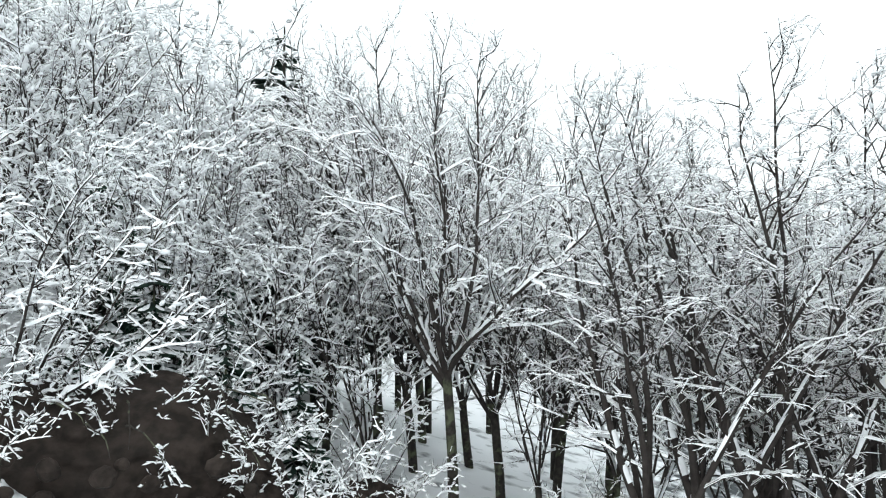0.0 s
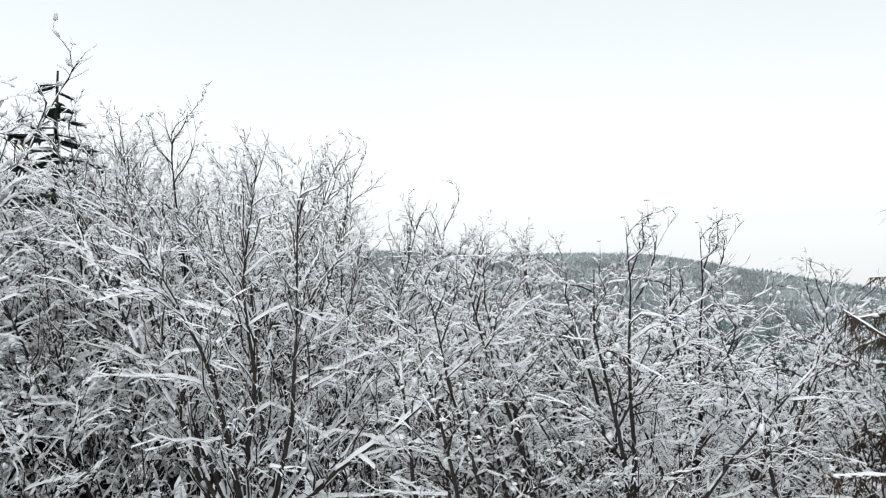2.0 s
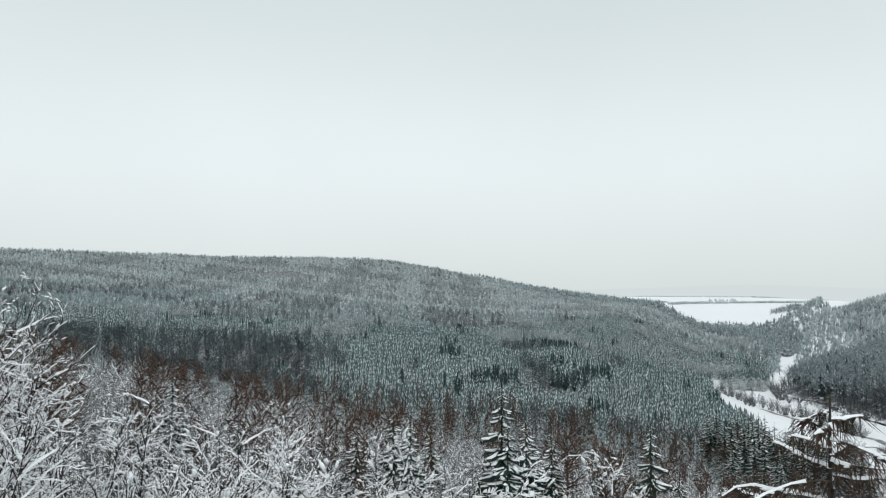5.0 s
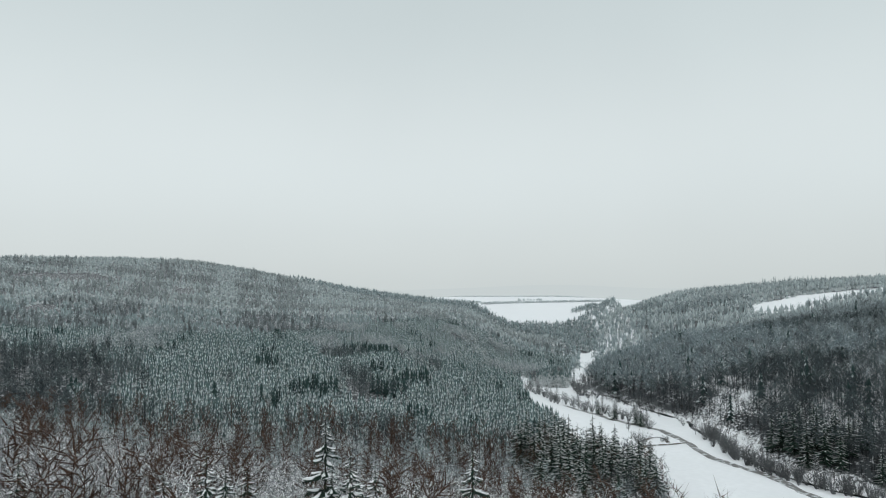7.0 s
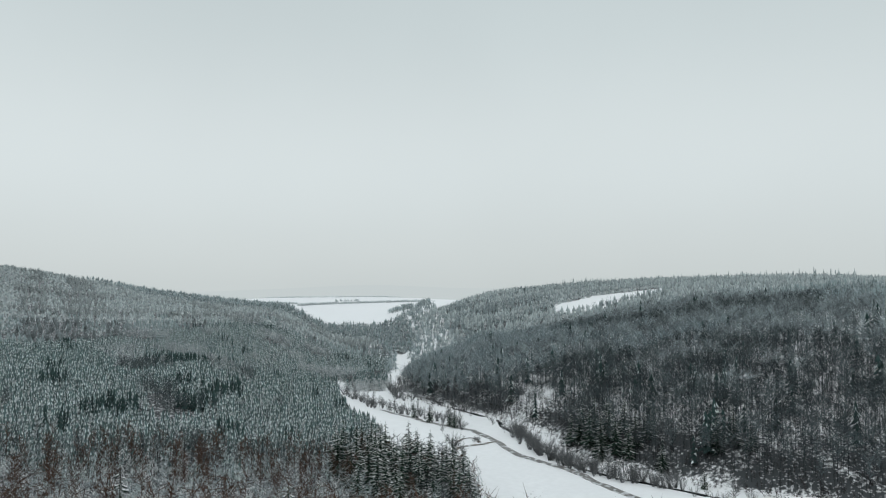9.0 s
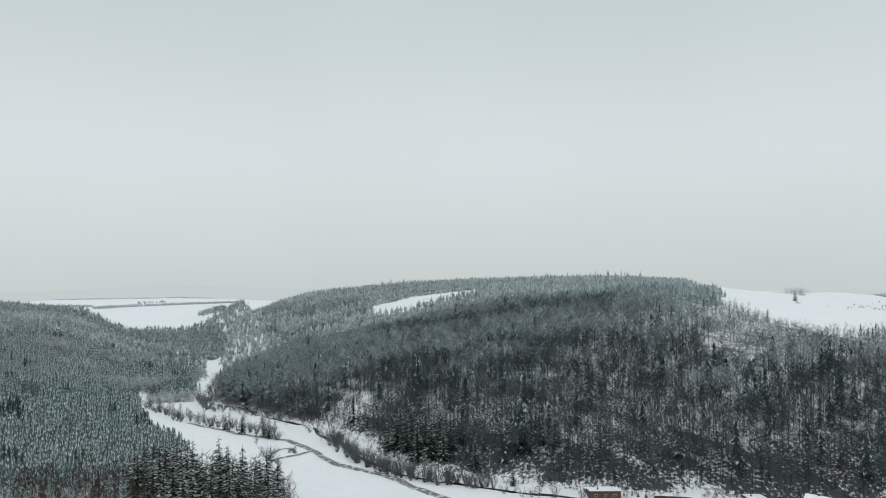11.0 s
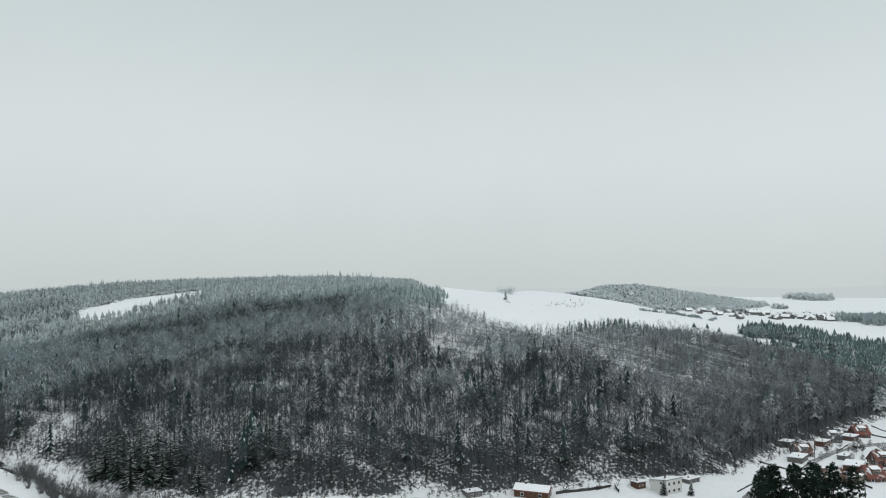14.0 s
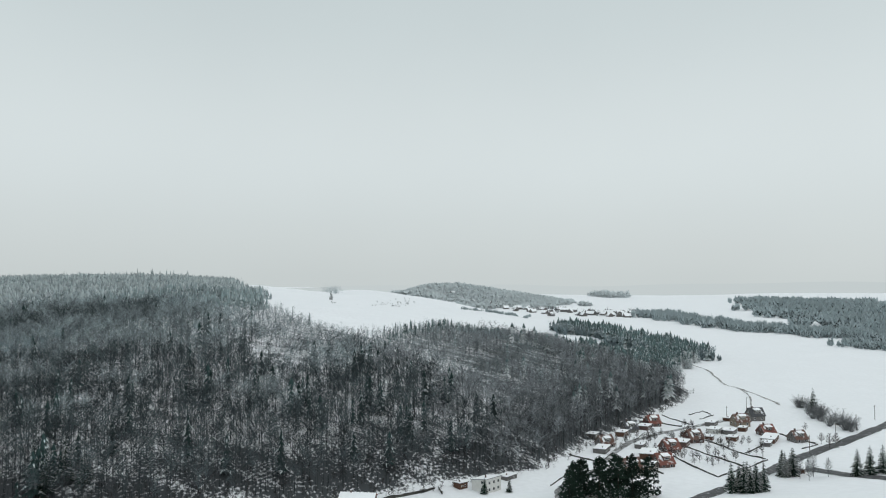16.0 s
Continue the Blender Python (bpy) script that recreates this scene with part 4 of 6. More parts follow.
def leafless(seed, tall, fork, limbs, spread, snow, subs, twigs, fine, name, label, lift=0.03, sag=0.0, fan=(0.3, 0.65), clumps=0.0, lump=0.1, stout=0.4, bole=0.0125, stems=False, breadth=0.36, gaps=0.10, clear=0.10, over=0.0, high=False):
    """A leafless tree: limbs that rise in a fan, side branches down to fine twigs, snow along them. sag: how far the tips bow; stems: limbs from the ground."""
    w = Wood(seed)
    w.breadth, w.gaps = breadth, gaps
    r = w.r
    base = tall * bole
    up = Vector((0, 0, 1))
    stem = w.curve(Vector((0, 0, -0.4)), up, fork + 0.4, 5, 0.0, 0.03)
    w.limb(stem, base, base * 0.8, 7, 0)
    w.split_trunk()
    for k in range(limbs):
        a = 2 * math.pi * (k + r.uniform(-0.25, 0.25)) / limbs * (1 if limbs < 6 else 2.6)
        share = 0.15 if k == 0 else math.sqrt((k + 0.3) / limbs)
        lean = spread * share * r.uniform(0.8, 1.15)
        d = Vector((math.cos(a) * math.sin(lean), math.sin(a) * math.sin(lean), math.cos(lean)))
        start = stem[-1] - up * (r.uniform(0, 0.85 if stems else 0.22) * fork)
        length = (tall - start.z) * r.uniform(0.93, 1.03)
        main = w.curve(start, d, length, 10, lift, 0.085)
        w.limb(main, base * stout * r.uniform(0.8, 1.15), 0.007, 5, snow * 1.4)
        for j in range(subs):
            u = clear + (0.99 - clear) * ((j + r.random()) / subs) ** 0.8
            i = min(9, int(u * 10))
            p = main[i].lerp(main[i + 1], u * 10 - i)
            dd = (turned((main[i + 1] - main[i]).normalized(), r, r.uniform(*fan)) + up * 0.12).normalized()
            ln = (1.0 + 0.34 * length * (1 - u) ** 0.8) * r.uniform(0.7, 1.15)
            sub = w.curve(p, dd, ln, 5, lift - sag * 0.45, 0.25)
            w.limb(sub, 0.011 + 0.0065 * ln, 0.005, 3, snow * 0.95)
            for _t in range(max(3, int(twigs * (0.55 + 0.2 * ln)))):
                v = r.uniform(0.5, 4.99)
                m = int(v)
                q = sub[m].lerp(sub[m + 1], v - m)
                td = (turned((sub[m + 1] - sub[m]).normalized(), r, r.uniform(0.3, 0.85)) + up * (0.15 - sag)).normalized()
                tl = r.uniform(0.3, 0.8) * min(1.0, 0.35 + ln / 3)
                tw = w.curve(q, td, tl, 2, lift - sag, 0.28)
                w.limb(tw, 0.007, 0.003, 3, snow * 0.85)
                if r.random() < clumps * ((1.6 if q.z > 0.66 * tall else 0.25) if high else 1.0):
                    w.clump(tw[r.randrange(1, 3)], lump * r.uniform(0.3, 1) ** 1.4, (tw[2] - tw[0]).normalized())
                for _u in range(fine):
                    m = r.randrange(0, 2)
                    w.twig(tw[m].lerp(tw[m + 1], r.random()), turned((tw[m + 1] - tw[m]).normalized(), r, r.uniform(0.35, 0.9)), tl * r.uniform(0.3, 0.6), 0.0055, snow * 0.8)
    root = w.object(name, label, "tree", BARK, TWIG)
    root["tall"] = tall + over
    return root


def shrub(seed, tall, stems, snow, label):
    w = Wood(seed)
    r = w.r
    w.limb(w.curve(Vector((0, 0, -0.3)), Vector((0, 0, 1)), 0.7, 2, 0, 0.05), 0.09, 0.06, 5, 0)
    w.split_trunk()
    for k in range(stems):
        a = 2 * math.pi * r.random()
        lean = r.uniform(0.1, 0.75)
        d = Vector((math.cos(a) * math.sin(lean), math.sin(a) * math.sin(lean), math.cos(lean)))
        ln = tall * r.uniform(0.6, 1.05)
        main = w.curve(Vector((0.25 * math.cos(a), 0.25 * math.sin(a), 0)), d, ln, 7, -0.06, 0.08)
        w.limb(main, 0.035, 0.008, 4, snow * 1.3)
        for i in range(1, 7):
            for _ in range(3):
                p = main[i].lerp(main[min(i + 1, 7)], r.random())
                sub = w.curve(p, turned((main[i] - main[i - 1]).normalized(), r, r.uniform(0.5, 1.2)), ln * r.uniform(0.10, 0.22), 4, -0.06, 0.2)
                w.limb(sub, 0.014, 0.004, 3, snow)
                for _c in range(2):
                    if r.random() < 0.6:
                        w.clump(sub[2 + 2 * _c], r.uniform(0.035, 0.095))
                for _u in range(3):
                    j = r.randrange(0, 4)
                    w.twig(sub[j].lerp(sub[j + 1], r.random()), turned((sub[j + 1] - sub[j]).normalized(), r, 0.8), ln * r.uniform(0.04, 0.09), 0.008, snow * 0.8)
    return w.object("shrub", label, "shrub", BARK, TWIG)


def larch(seed, tall, label):
    w = Wood(seed)
    r = w.r
    stem = w.curve(Vector((0, 0, -0.4)), Vector((0, 0, 1)), tall + 0.4, 10, 0.05, 0.012)
    w.limb(stem, tall * 0.011, 0.02, 7, 0)
    w.split_trunk()
    for k in range(96):
        z = tall * (0.22 + 0.77 * (k / 96) ** 0.8)
        p = stem[0].lerp(stem[-1], (z + 0.4) / (tall + 0.4))
        a = k * 2.4 + r.uniform(-0.4, 0.4)
        ln = min(4.3, 0.35 + 0.85 * (tall - z)) * r.uniform(0.6, 1.1)
        main = w.curve(p, Vector((math.cos(a), math.sin(a), 0.05)), ln, 6, -0.03, 0.12)
        w.limb(main, 0.016 + 0.007 * ln, 0.008, 4, 0.04)
        for i in range(int(16 + 34 * ln)):
            j = r.randrange(0, 6)
            q = main[j].lerp(main[j + 1], r.random())
            d = Vector((r.gauss(0, 0.45) + 0.35 * math.cos(a), r.gauss(0, 0.45) + 0.35 * math.sin(a), -0.8)).normalized()
            w.twig(q, d, r.uniform(0.25, 0.85), 0.013, 0)
            if r.random() < 0.07:
                w.clump(q, r.uniform(0.04, 0.09))
    return w.object("larch", label, "larch", BARK, LARCH_BARK)


def spruce(seed, tall, label, snow_share=0.75, whorls=10):
    """A conifer of drooping boughs with ragged edges, snow lying on them."""
    r = random.Random(seed)
    root = tagged(new("spruce"), label, "spruce")
    w = Wood(seed)
    w.limb([Vector((0, 0, -0.4)), Vector((0, 0, tall * 0.5)), Vector((0, 0, tall * 0.98))], tall * 0.012, 0.02, 6, 0)
    part("trunk", w.v, w.f, BARK, root)
    gv, gf, sv, sf = [], [], [], []
    for k in range(whorls):
        u = (k + 0.3) / whorls
        z = tall * (0.08 + 0.88 * u)
        reach = tall * 0.21 * (1 - u) ** 0.85 + 0.25
        n = max(5, int(10 - 4 * u))
        for j in range(n):
            a = 2 * math.pi * (j + 0.5 * (k % 2) + r.uniform(-0.2, 0.2)) / n
            ln = reach * r.uniform(0.75, 1.15)
            zz = z + r.uniform(-0.7, 0.7) * tall / whorls
            c, s = math.cos(a), math.sin(a)
            b, t = len(gv), len(sv)
            for i in range(5):
                q = i / 4
                drop = -0.28 * ln * q ** 1.3 + 0.10 * ln * q ** 3
                wide = ln * 0.30 * (0.35 + 1.3 * q * (1.15 - q)) * (r.uniform(0.7, 1.2) if i < 4 else 0.1)
                px, py, pz = c * ln * q, s * ln * q, zz + drop + (1 - q) * 0.1
                gv += [Vector((px - s * wide, py + c * wide, pz - wide * 0.45)), Vector((px, py, pz)), Vector((px + s * wide, py - c * wide, pz - wide * 0.45))]
                sw = wide * r.uniform(0.15, 0.65) * (0 if r.random() > snow_share else 1)
                sv += [Vector((px - s * sw, py + c * sw, pz - sw * 0.4 + 0.03)), Vector((px, py, pz + 0.05 + 0.06 * min(ln, 2))), Vector((px + s * sw, py - c * sw, pz - sw * 0.4 + 0.03))]
            for i in range(4):
                for m in (0, 1):
                    o = b + 3 * i + m
                    gf += [(o, o + 3, o + 4), (o, o + 4, o + 1)]
                    if i:
                        o = t + 3 * i + m
                        sf += [(o, o + 3, o + 4), (o, o + 4, o + 1)]
            for m in range(4):
                q = r.uniform(0.3, 0.95)
                side = r.choice((-1, 1))
                px, py, pz = c * ln * q, s * ln * q, zz - 0.28 * ln * q
                o = len(gv)
                gv += [Vector((px, py, pz)), Vector((px + c * 0.12 * ln, py + s * 0.12 * ln, pz)),
                       Vector((px + (c * 0.3 - s * side) * ln * 0.28, py + (s * 0.3 + c * side) * ln * 0.28, pz - 0.22 * ln))]
                gf.append((o, o + 1, o + 2))
    tagged(part("foliage", gv, gf, NEEDLES, root), kind="stuff")
    tagged(part("snow_cover", sv, sf, LOAD, root, "white snow lying on the boughs"), kind="stuff")
    return root


def plant(ob, x, y, turn=0.0, size=1.0, sink=0.05):
    """A copy of a tree on the ground at x, y."""
    z = float(height(x, y)) - sink
    t = copy_thing(ob, pose(x, y, z, 0, 0, turn))
    t.scale = (size, size, size)
    return t


def settle(ob, x, y, turn=0.0, size=1.0):
    """The first of its kind, set down itself."""
    ob.matrix_basis = pose(x, y, float(height(x, y)) - 0.05, 0, 0, turn)
    ob.scale = (size, size, size)
    return ob


# the grove round the start of the flight
def grow(ob, x, y, top, turn, first=False):
    """A tree on the ground at x, y whose top stands at the height top."""
    size = (top - float(height(x, y))) / ob["tall"]
    return settle(ob, x, y, turn, size) if first else plant(ob, x, y, turn, size)


maple = leafless(11, 16.2, 5.6, 13, 0.85, 0.065, 26, 8, 2, "maple_tree", "spreading leafless maple with snow along every branch", lift=0.035, fan=(0.4, 0.95), clumps=0.35, lump=0.055, stout=0.5)
ash = leafless(12, 16.0, 4.0, 8, 0.66, 0.05, 24, 8, 2, "ash_tree", "tall leafless ash with a broom of fine upright twigs", lift=0.03, fan=(0.35, 0.85), clumps=0.7, lump=0.06, stout=0.42, breadth=0.2, gaps=0.24, over=1.1)
alder = leafless(13, 14.4, 2.6, 5, 0.36, 0.032, 22, 9, 2, "alder_tree", "slender leafless alder with snow-bowed arching tips", lift=0.02, sag=0.12, fan=(0.5, 1.1), clumps=0.6, lump=0.085, high=True, stout=0.58, bole=0.014, stems=True, breadth=0.2, gaps=0.26, clear=0.26, over=-0.3)
hazel = leafless(17, 12.5, 2.0, 8, 0.55, 0.085, 17, 8, 1, "hazel_tree", "leafless hazel whitened all over by snow", lift=0.02, sag=0.06, fan=(0.45, 1.05), clumps=1.0, lump=0.115, stout=0.36, stems=True, breadth=0.28, gaps=0.15)
rowan = leafless(19, 13.0, 2.4, 7, 0.55, 0.044, 15, 7, 1, "rowan_tree", "dense leafless rowan with dark twigs and light snow", lift=0.025, fan=(0.4, 0.9), clumps=0.6, lump=0.085, high=True, stout=0.36, breadth=0.2, gaps=0.24)
hazel_light = leafless(18, 12.5, 2.0, 7, 0.55, 0.08, 11, 6, 0, "hazel_tree", "leafless hazel whitened all over by snow", lift=0.02, sag=0.05, fan=(0.4, 1.0), clumps=0.95, lump=0.11, stout=0.34, stems=True, breadth=0.24, gaps=0.2)
bush = settle(shrub(15, 4.2, 9, 0.055, "tangled leafless shrub bowed under fresh snow"), -3.6, 18.4)
larch_tree = settle(larch(16, 20.0, "brown leafless larch with hanging twigs and snowy limbs"), 14.8, 13.4)
grow(maple, 0.4, 23.5, 7.7, 20, True)
GROVE_TREES = [
    (ash, [(2.2, 26.8, 8.5, 75), (4.4, 27.6, 8.0, 200), (-3.0, 32.0, 12.0, 130), (-1.2, 28.6, 9.4, 20), (-5.4, 31.0, 11.2, 300), (7.0, 30.0, 7.0, 160), (-4.6, 27.4, 7.4, 245), (-1.0, 34.0, 11.4, 90), (-6.4, 35.0, 11.4, 15)]),
    (alder, [(7.3, 19.0, 5.0, 10), (8.9, 18.3, 5.4, 60), (11.7, 18.8, 4.4, 250), (12.9, 21.4, 5.6, 60), (10.9, 23.2, 5.4, 310), (15.2, 20.6, 4.6, 190), (13.6, 17.0, 4.3, 95), (5.6, 18.2, 4.4, 30)]),
    (hazel, [(-8.4, 27.2, 8.2, 0), (-10.7, 28.7, 11.0, 120), (-12.2, 24.6, 11.0, 40), (-11.0, 20.8, 5.0, 200), (-9.2, 23.4, 5.6, 190), (-14.6, 22.4, 11.5, 280), (-5.8, 24.2, 2.8, 80), (-15.6, 28.4, 14.0, 330), (-2.6, 25.2, 2.6, 10)]),
    (hazel_light, [(-13.4, 33.0, 14.5, 80), (-18.0, 30.0, 15.5, 20), (-8.0, 34.5, 10.0, 250), (-16.5, 37.0, 15.5, 60), (-21.0, 33.0, 17.0, 140), (-11.5, 41.0, 13.5, 130), (-20.5, 42.0, 17.0, 210), (-6.0, 38.5, 10.8, 170),
                   (20.5, 31.5, 0.5, 50), (-17.0, 25.0, 13.0, 10)]),
    (rowan, [(1.2, 31.5, 8.6, 300), (-0.8, 36.5, 10.0, 20), (5.2, 33.0, 7.0, 20), (9.6, 27.0, 5.6, 160), (14.6, 31.0, 3.6, 220), (2.6, 39.5, 7.4, 10), (10.6, 36.5, 5.0, 330), (7.4, 23.8, 3.0, 265), (3.4, 24.0, 2.0, 320),
             (13.2, 26.4, 3.6, 75), (-2.6, 40.5, 9.4, 200), (17.2, 23.0, 2.6, 110), (6.4, 26.6, 4.0, 40), (9.2, 21.4, 2.4, 230), (-3.2, 36.0, 11.4, 275), (17.5, 26.5, 2.4, 300), (18.8, 19.0, 3.2, 180), (22.5, 24.0, 0.8, 240), (11.6, 26.0, 3.4, 15), (15.4, 24.0, 2.8, 140)])]
for ob, places in GROVE_TREES:
    for k, (x, y, top, turn) in enumerate(places):
        grow(ob, x, y, top, turn, k == 0)
for x, y, turn, size in [(-7.6, 19.0, 60, 1.05), (-1.6, 19.5, 200, 0.8), (3.2, 19.0, 120, 0.8), (5.4, 21.0, 10, 0.8), (-5.5, 22.5, 300, 0.9), (12.0, 22.0, 250, 0.75), (-11.0, 18.8, 160, 1.15),
                         (-2.8, 23.5, 30, 0.9), (7.0, 25.5, 215, 0.85), (-8.5, 24.5, 340, 1.0)]:
    plant(bush, x, y, turn, size)
for x, y, turn, size in [(-8.6, 19.4, 95, 1.1), (-13.2, 16.4, 230, 1.2), (9.6, 16.6, 30, 0.9), (9.2, 22.2, 140, 0.8), (13.6, 24.0, 10, 0.85), (17.2, 19.6, 330, 0.9), (-15.2, 23.0, 70, 1.2)]:
    plant(bush, x, y, turn, size)

# spruces on the slope below and along the meadow's edge
fir = settle(spruce(31, 15.0, "tall spruce with snow on its drooping boughs", 0.6, 15), 56.0, 68.4, 0, 1.4)
plant(fir, -8.8, 38.0, 40, 1.31).scale = (2.1, 2.1, 1.31)
for x, y, turn, size in [(-6.4, 20.6, 10, 0.42), (-8.8, 21.2, 80, 0.5), (-4.6, 22.4, 150, 0.36), (-10.6, 21.8, 230, 0.55), (-7.4, 23.6, 300, 0.5)]:
    plant(fir, x, y, turn, size)
fir_dark = settle(spruce(32, 17.0, "dark spruce with a light dusting of snow", 0.18, 11), 229.0, 126.0, 0, 1.35)
for x, y, turn, size in [(52.0, 63.0, 40, 1.1), (60.5, 69.0, 90, 1.15), (64.0, 71.5, 150, 1.0), (70.0, 74.0, 10, 1.05), (45.5, 72.0, 10, 1.0), (77.5, 63.5, 200, 1.3), (80.0, 61.0, 300, 0.9), (74.0, 58.5, 70, 0.7),
                         (50.5, 83.0, 120, 1.0), (48.0, 88.0, 20, 0.8), (66.0, 96.0, 260, 0.9), (88.0, 74.0, 330, 0.8), (35.0, 96.0, 50, 0.8), (30.0, 108.0, 190, 0.9), (95.0, 88.0, 280, 0.9)]:
    plant(fir, x, y, turn, size)
for x, y, turn, size in [(233.0, 133.5, 30, 1.44), (224.0, 117.0, 80, 1.25), (218.0, 108.0, 140, 1.19), (222.0, 112.0, 200, 1.31), (240.0, 139.5, 10, 1.31), (246.0, 143.0, 250, 1.12),
                         (208.0, 92.5, 320, 1.12), (205.0, 88.0, 60, 1.25), (212.0, 97.0, 170, 1.00), (256.0, 150.0, 100, 1.19), (262.0, 158.0, 220, 1.12), (214.0, 122.0, 290, 1.25),
                         (203.0, 112.0, 0, 1.12), (226.0, 142.0, 45, 1.19), (236.0, 152.0, 190, 1.12), (196.0, 96.0, 240, 1.06), (190.0, 104.0, 20, 1.06), (200.0, 124.0, 90, 1.06)]:
    plant(fir_dark, x, y, turn, size)
for x, y, turn, size in [(246.0, 106.0, 250, 1.00), (238.0, 107.0, 310, 1.25), (249.0, 114.0, 60, 1.06),
                         (233.0, 101.0, 220, 1.06), (252.0, 122.0, 200, 1.12), (243.0, 118.0, 15, 1.25), (258.0, 131.0, 280, 1.06), (268.0, 139.0, 75, 1.12)]:
    plant(fir_dark, x, y, turn, size)
edge = random.Random(77)
for k in range(46):
    u, back = edge.random(), edge.uniform(0, 26)
    plant(fir_dark, 216 + 48 * u - 0.7 * back, 95 + 52 * u + 0.7 * back, edge.uniform(0, 360), edge.uniform(0.8, 1.3))
plant(bush, -10.8, 17.4, 30, 1.5)
plant(bush, -13.6, 19.6, 140, 1.6)


# ---- beside the grove: an earth bank and a hut up the slope ----
EARTH = material("bare_earth_rock", (0.032, 0.024, 0.020), 0.95, grain=(0.5, 3.0), bump=0.8, bump_scale=5)


def earth_bank(x, y, wide, tall, deep, turn, label):
    v, f = [], []
    nx, nz = 64, 34
    for k in range(nz + 1):
        for i in range(nx + 1):
            u, w = i / nx * 2 - 1, k / nz
            edge = max(0.0, 1 - abs(u) ** 3)
            p = Vector((u * wide / 2, 0, 0))
            back = deep * (w ** 2.2) - 0.25 * math.sin(math.pi * w)
            n1 = noise.noise(Vector((u * 3.1 + x, w * 2.7, 1.3)))
            n2 = noise.noise(Vector((u * 9.0, w * 8.0 + y, 4.1)))
            n3 = noise.noise(Vector((u * 26.0, w * 17.0, 7.7)))
            crest = 0.35 + 0.65 * edge ** 0.7 + 0.2 * noise.noise(Vector((u * 2.3 + y, 0.4, 2.0)))
            ledge = 0.35 * math.sin(7 * w + 3 * n1)
            v.append((p.x, back + 0.5 * n1 + 0.3 * n2 + 0.14 * n3 + 0.4 * ledge + (1 - edge) * deep * 0.8, tall * w * max(0.2, crest) + 0.12 * n2 - 0.5))
    for k in range(nz):
        for i in range(nx):
            b = k * (nx + 1) + i
            f.append((b, b + 1, b + nx + 2, b + nx + 1))
    ob = mesh_object("earth_bank", v, f, EARTH, smooth=True)
    ob.matrix_basis = pose(x, y, float(height(x, y)), 0, 0, turn)
    tagged(ob, label, "bank")
    r = random.Random(int(wide * 10))
    for k in range(int(wide * 1.6)):
        u = r.uniform(-0.42, 0.42) * wide
        w = Wood(100 + k)
        w.limb(w.curve(Vector((u, 0.4, tall * r.uniform(0.6, 0.85))), Vector((r.uniform(-0.5, 0.5), -1, 0.1)), r.uniform(0.9, 2.0), 7, -0.22, 0.16), 0.03, 0.008, 5, 0)
        part("root", w.v, w.f, BARK, ob, "bare root hanging from the bank")
    for k in range(int(wide * 2)):
        bm = bmesh.new()
        bmesh.ops.create_icosphere(bm, subdivisions=2, radius=r.uniform(0.12, 0.32))
        for q in bm.verts:
            q.co *= 1 + 0.35 * noise.noise(q.co * 4 + Vector((k, 0, 0)))
        bmesh.ops.translate(bm, vec=(r.uniform(-0.42, 0.42) * wide, r.uniform(-0.6, 0.1), r.uniform(-0.2, tall * 0.5)), verts=bm.verts)
        me = bpy.data.meshes.new("stone")
        bm.to_mesh(me)
        bm.free()
        me.materials.append(EARTH)
        stone = new("stone", me)
        stone.parent = ob
    return ob


earth_bank(-8.3, 15.7, 10.5, 3.3, 2.2, 24, "dark bare earth and rock bank with snow on top")
earth_bank(-2.6, 20.6, 4.0, 1.6, 1.6, 10, "low dark earth bank under snowy shrubs")
for x, y, turn, size in [(-11.4, 15.6, 290, 0.8), (-10.2, 14.2, 30, 0.75), (-11.6, 14.0, 120, 0.8), (-9.7, 18.3, 40, 0.95), (-8.1, 18.5, 110, 1.0), (-6.3, 18.7, 220, 1.0), (-4.8, 18.9, 300, 0.9)]:
    plant(bush, x, y, turn, size)

# ---- the valley floor ----
def ribbon(name, line, wide, mat, lift, label, category, step=4.0, ragged=0.0):
    """A strip that lies on the ground along a smoothed line."""
    pts = [Vector((*p, 0)) for p in line]
    fine = []
    for i in range(len(pts) - 1):
        p0, p1, p2, p3 = pts[max(i - 1, 0)], pts[i], pts[i + 1], pts[min(i + 2, len(pts) - 1)]
        n = max(2, int((p2 - p1).length / step))
        for k in range(n):
            u = k / n
            fine.append(0.5 * (2 * p1 + (p2 - p0) * u + (2 * p0 - 5 * p1 + 4 * p2 - p3) * u * u + (3 * p1 - p0 - 3 * p2 + p3) * u ** 3))
    fine.append(pts[-1])
    r = random.Random(len(line) + int(wide * 10))
    v, f = [], []
    for i, p in enumerate(fine):
        d = (fine[min(i + 1, len(fine) - 1)] - fine[max(i - 1, 0)]).normalized()
        s = Vector((-d.y, d.x, 0))
        for k in (-1, -0.45, 0.45, 1):
            q = p + s * (wide / 2 * k + r.uniform(-ragged, ragged))
            z = float(height(q.x, q.y)) + lift - (0.12 if abs(k) == 1 else 0)
            v.append((q.x, q.y, z))
        if i:
            b = 4 * i
            f += [(b - 4 + k, b - 3 + k, b + 1 + k, b + k) for k in range(3)]
    return tagged(mesh_object(name, v, f, mat), label, category, kind="structure")


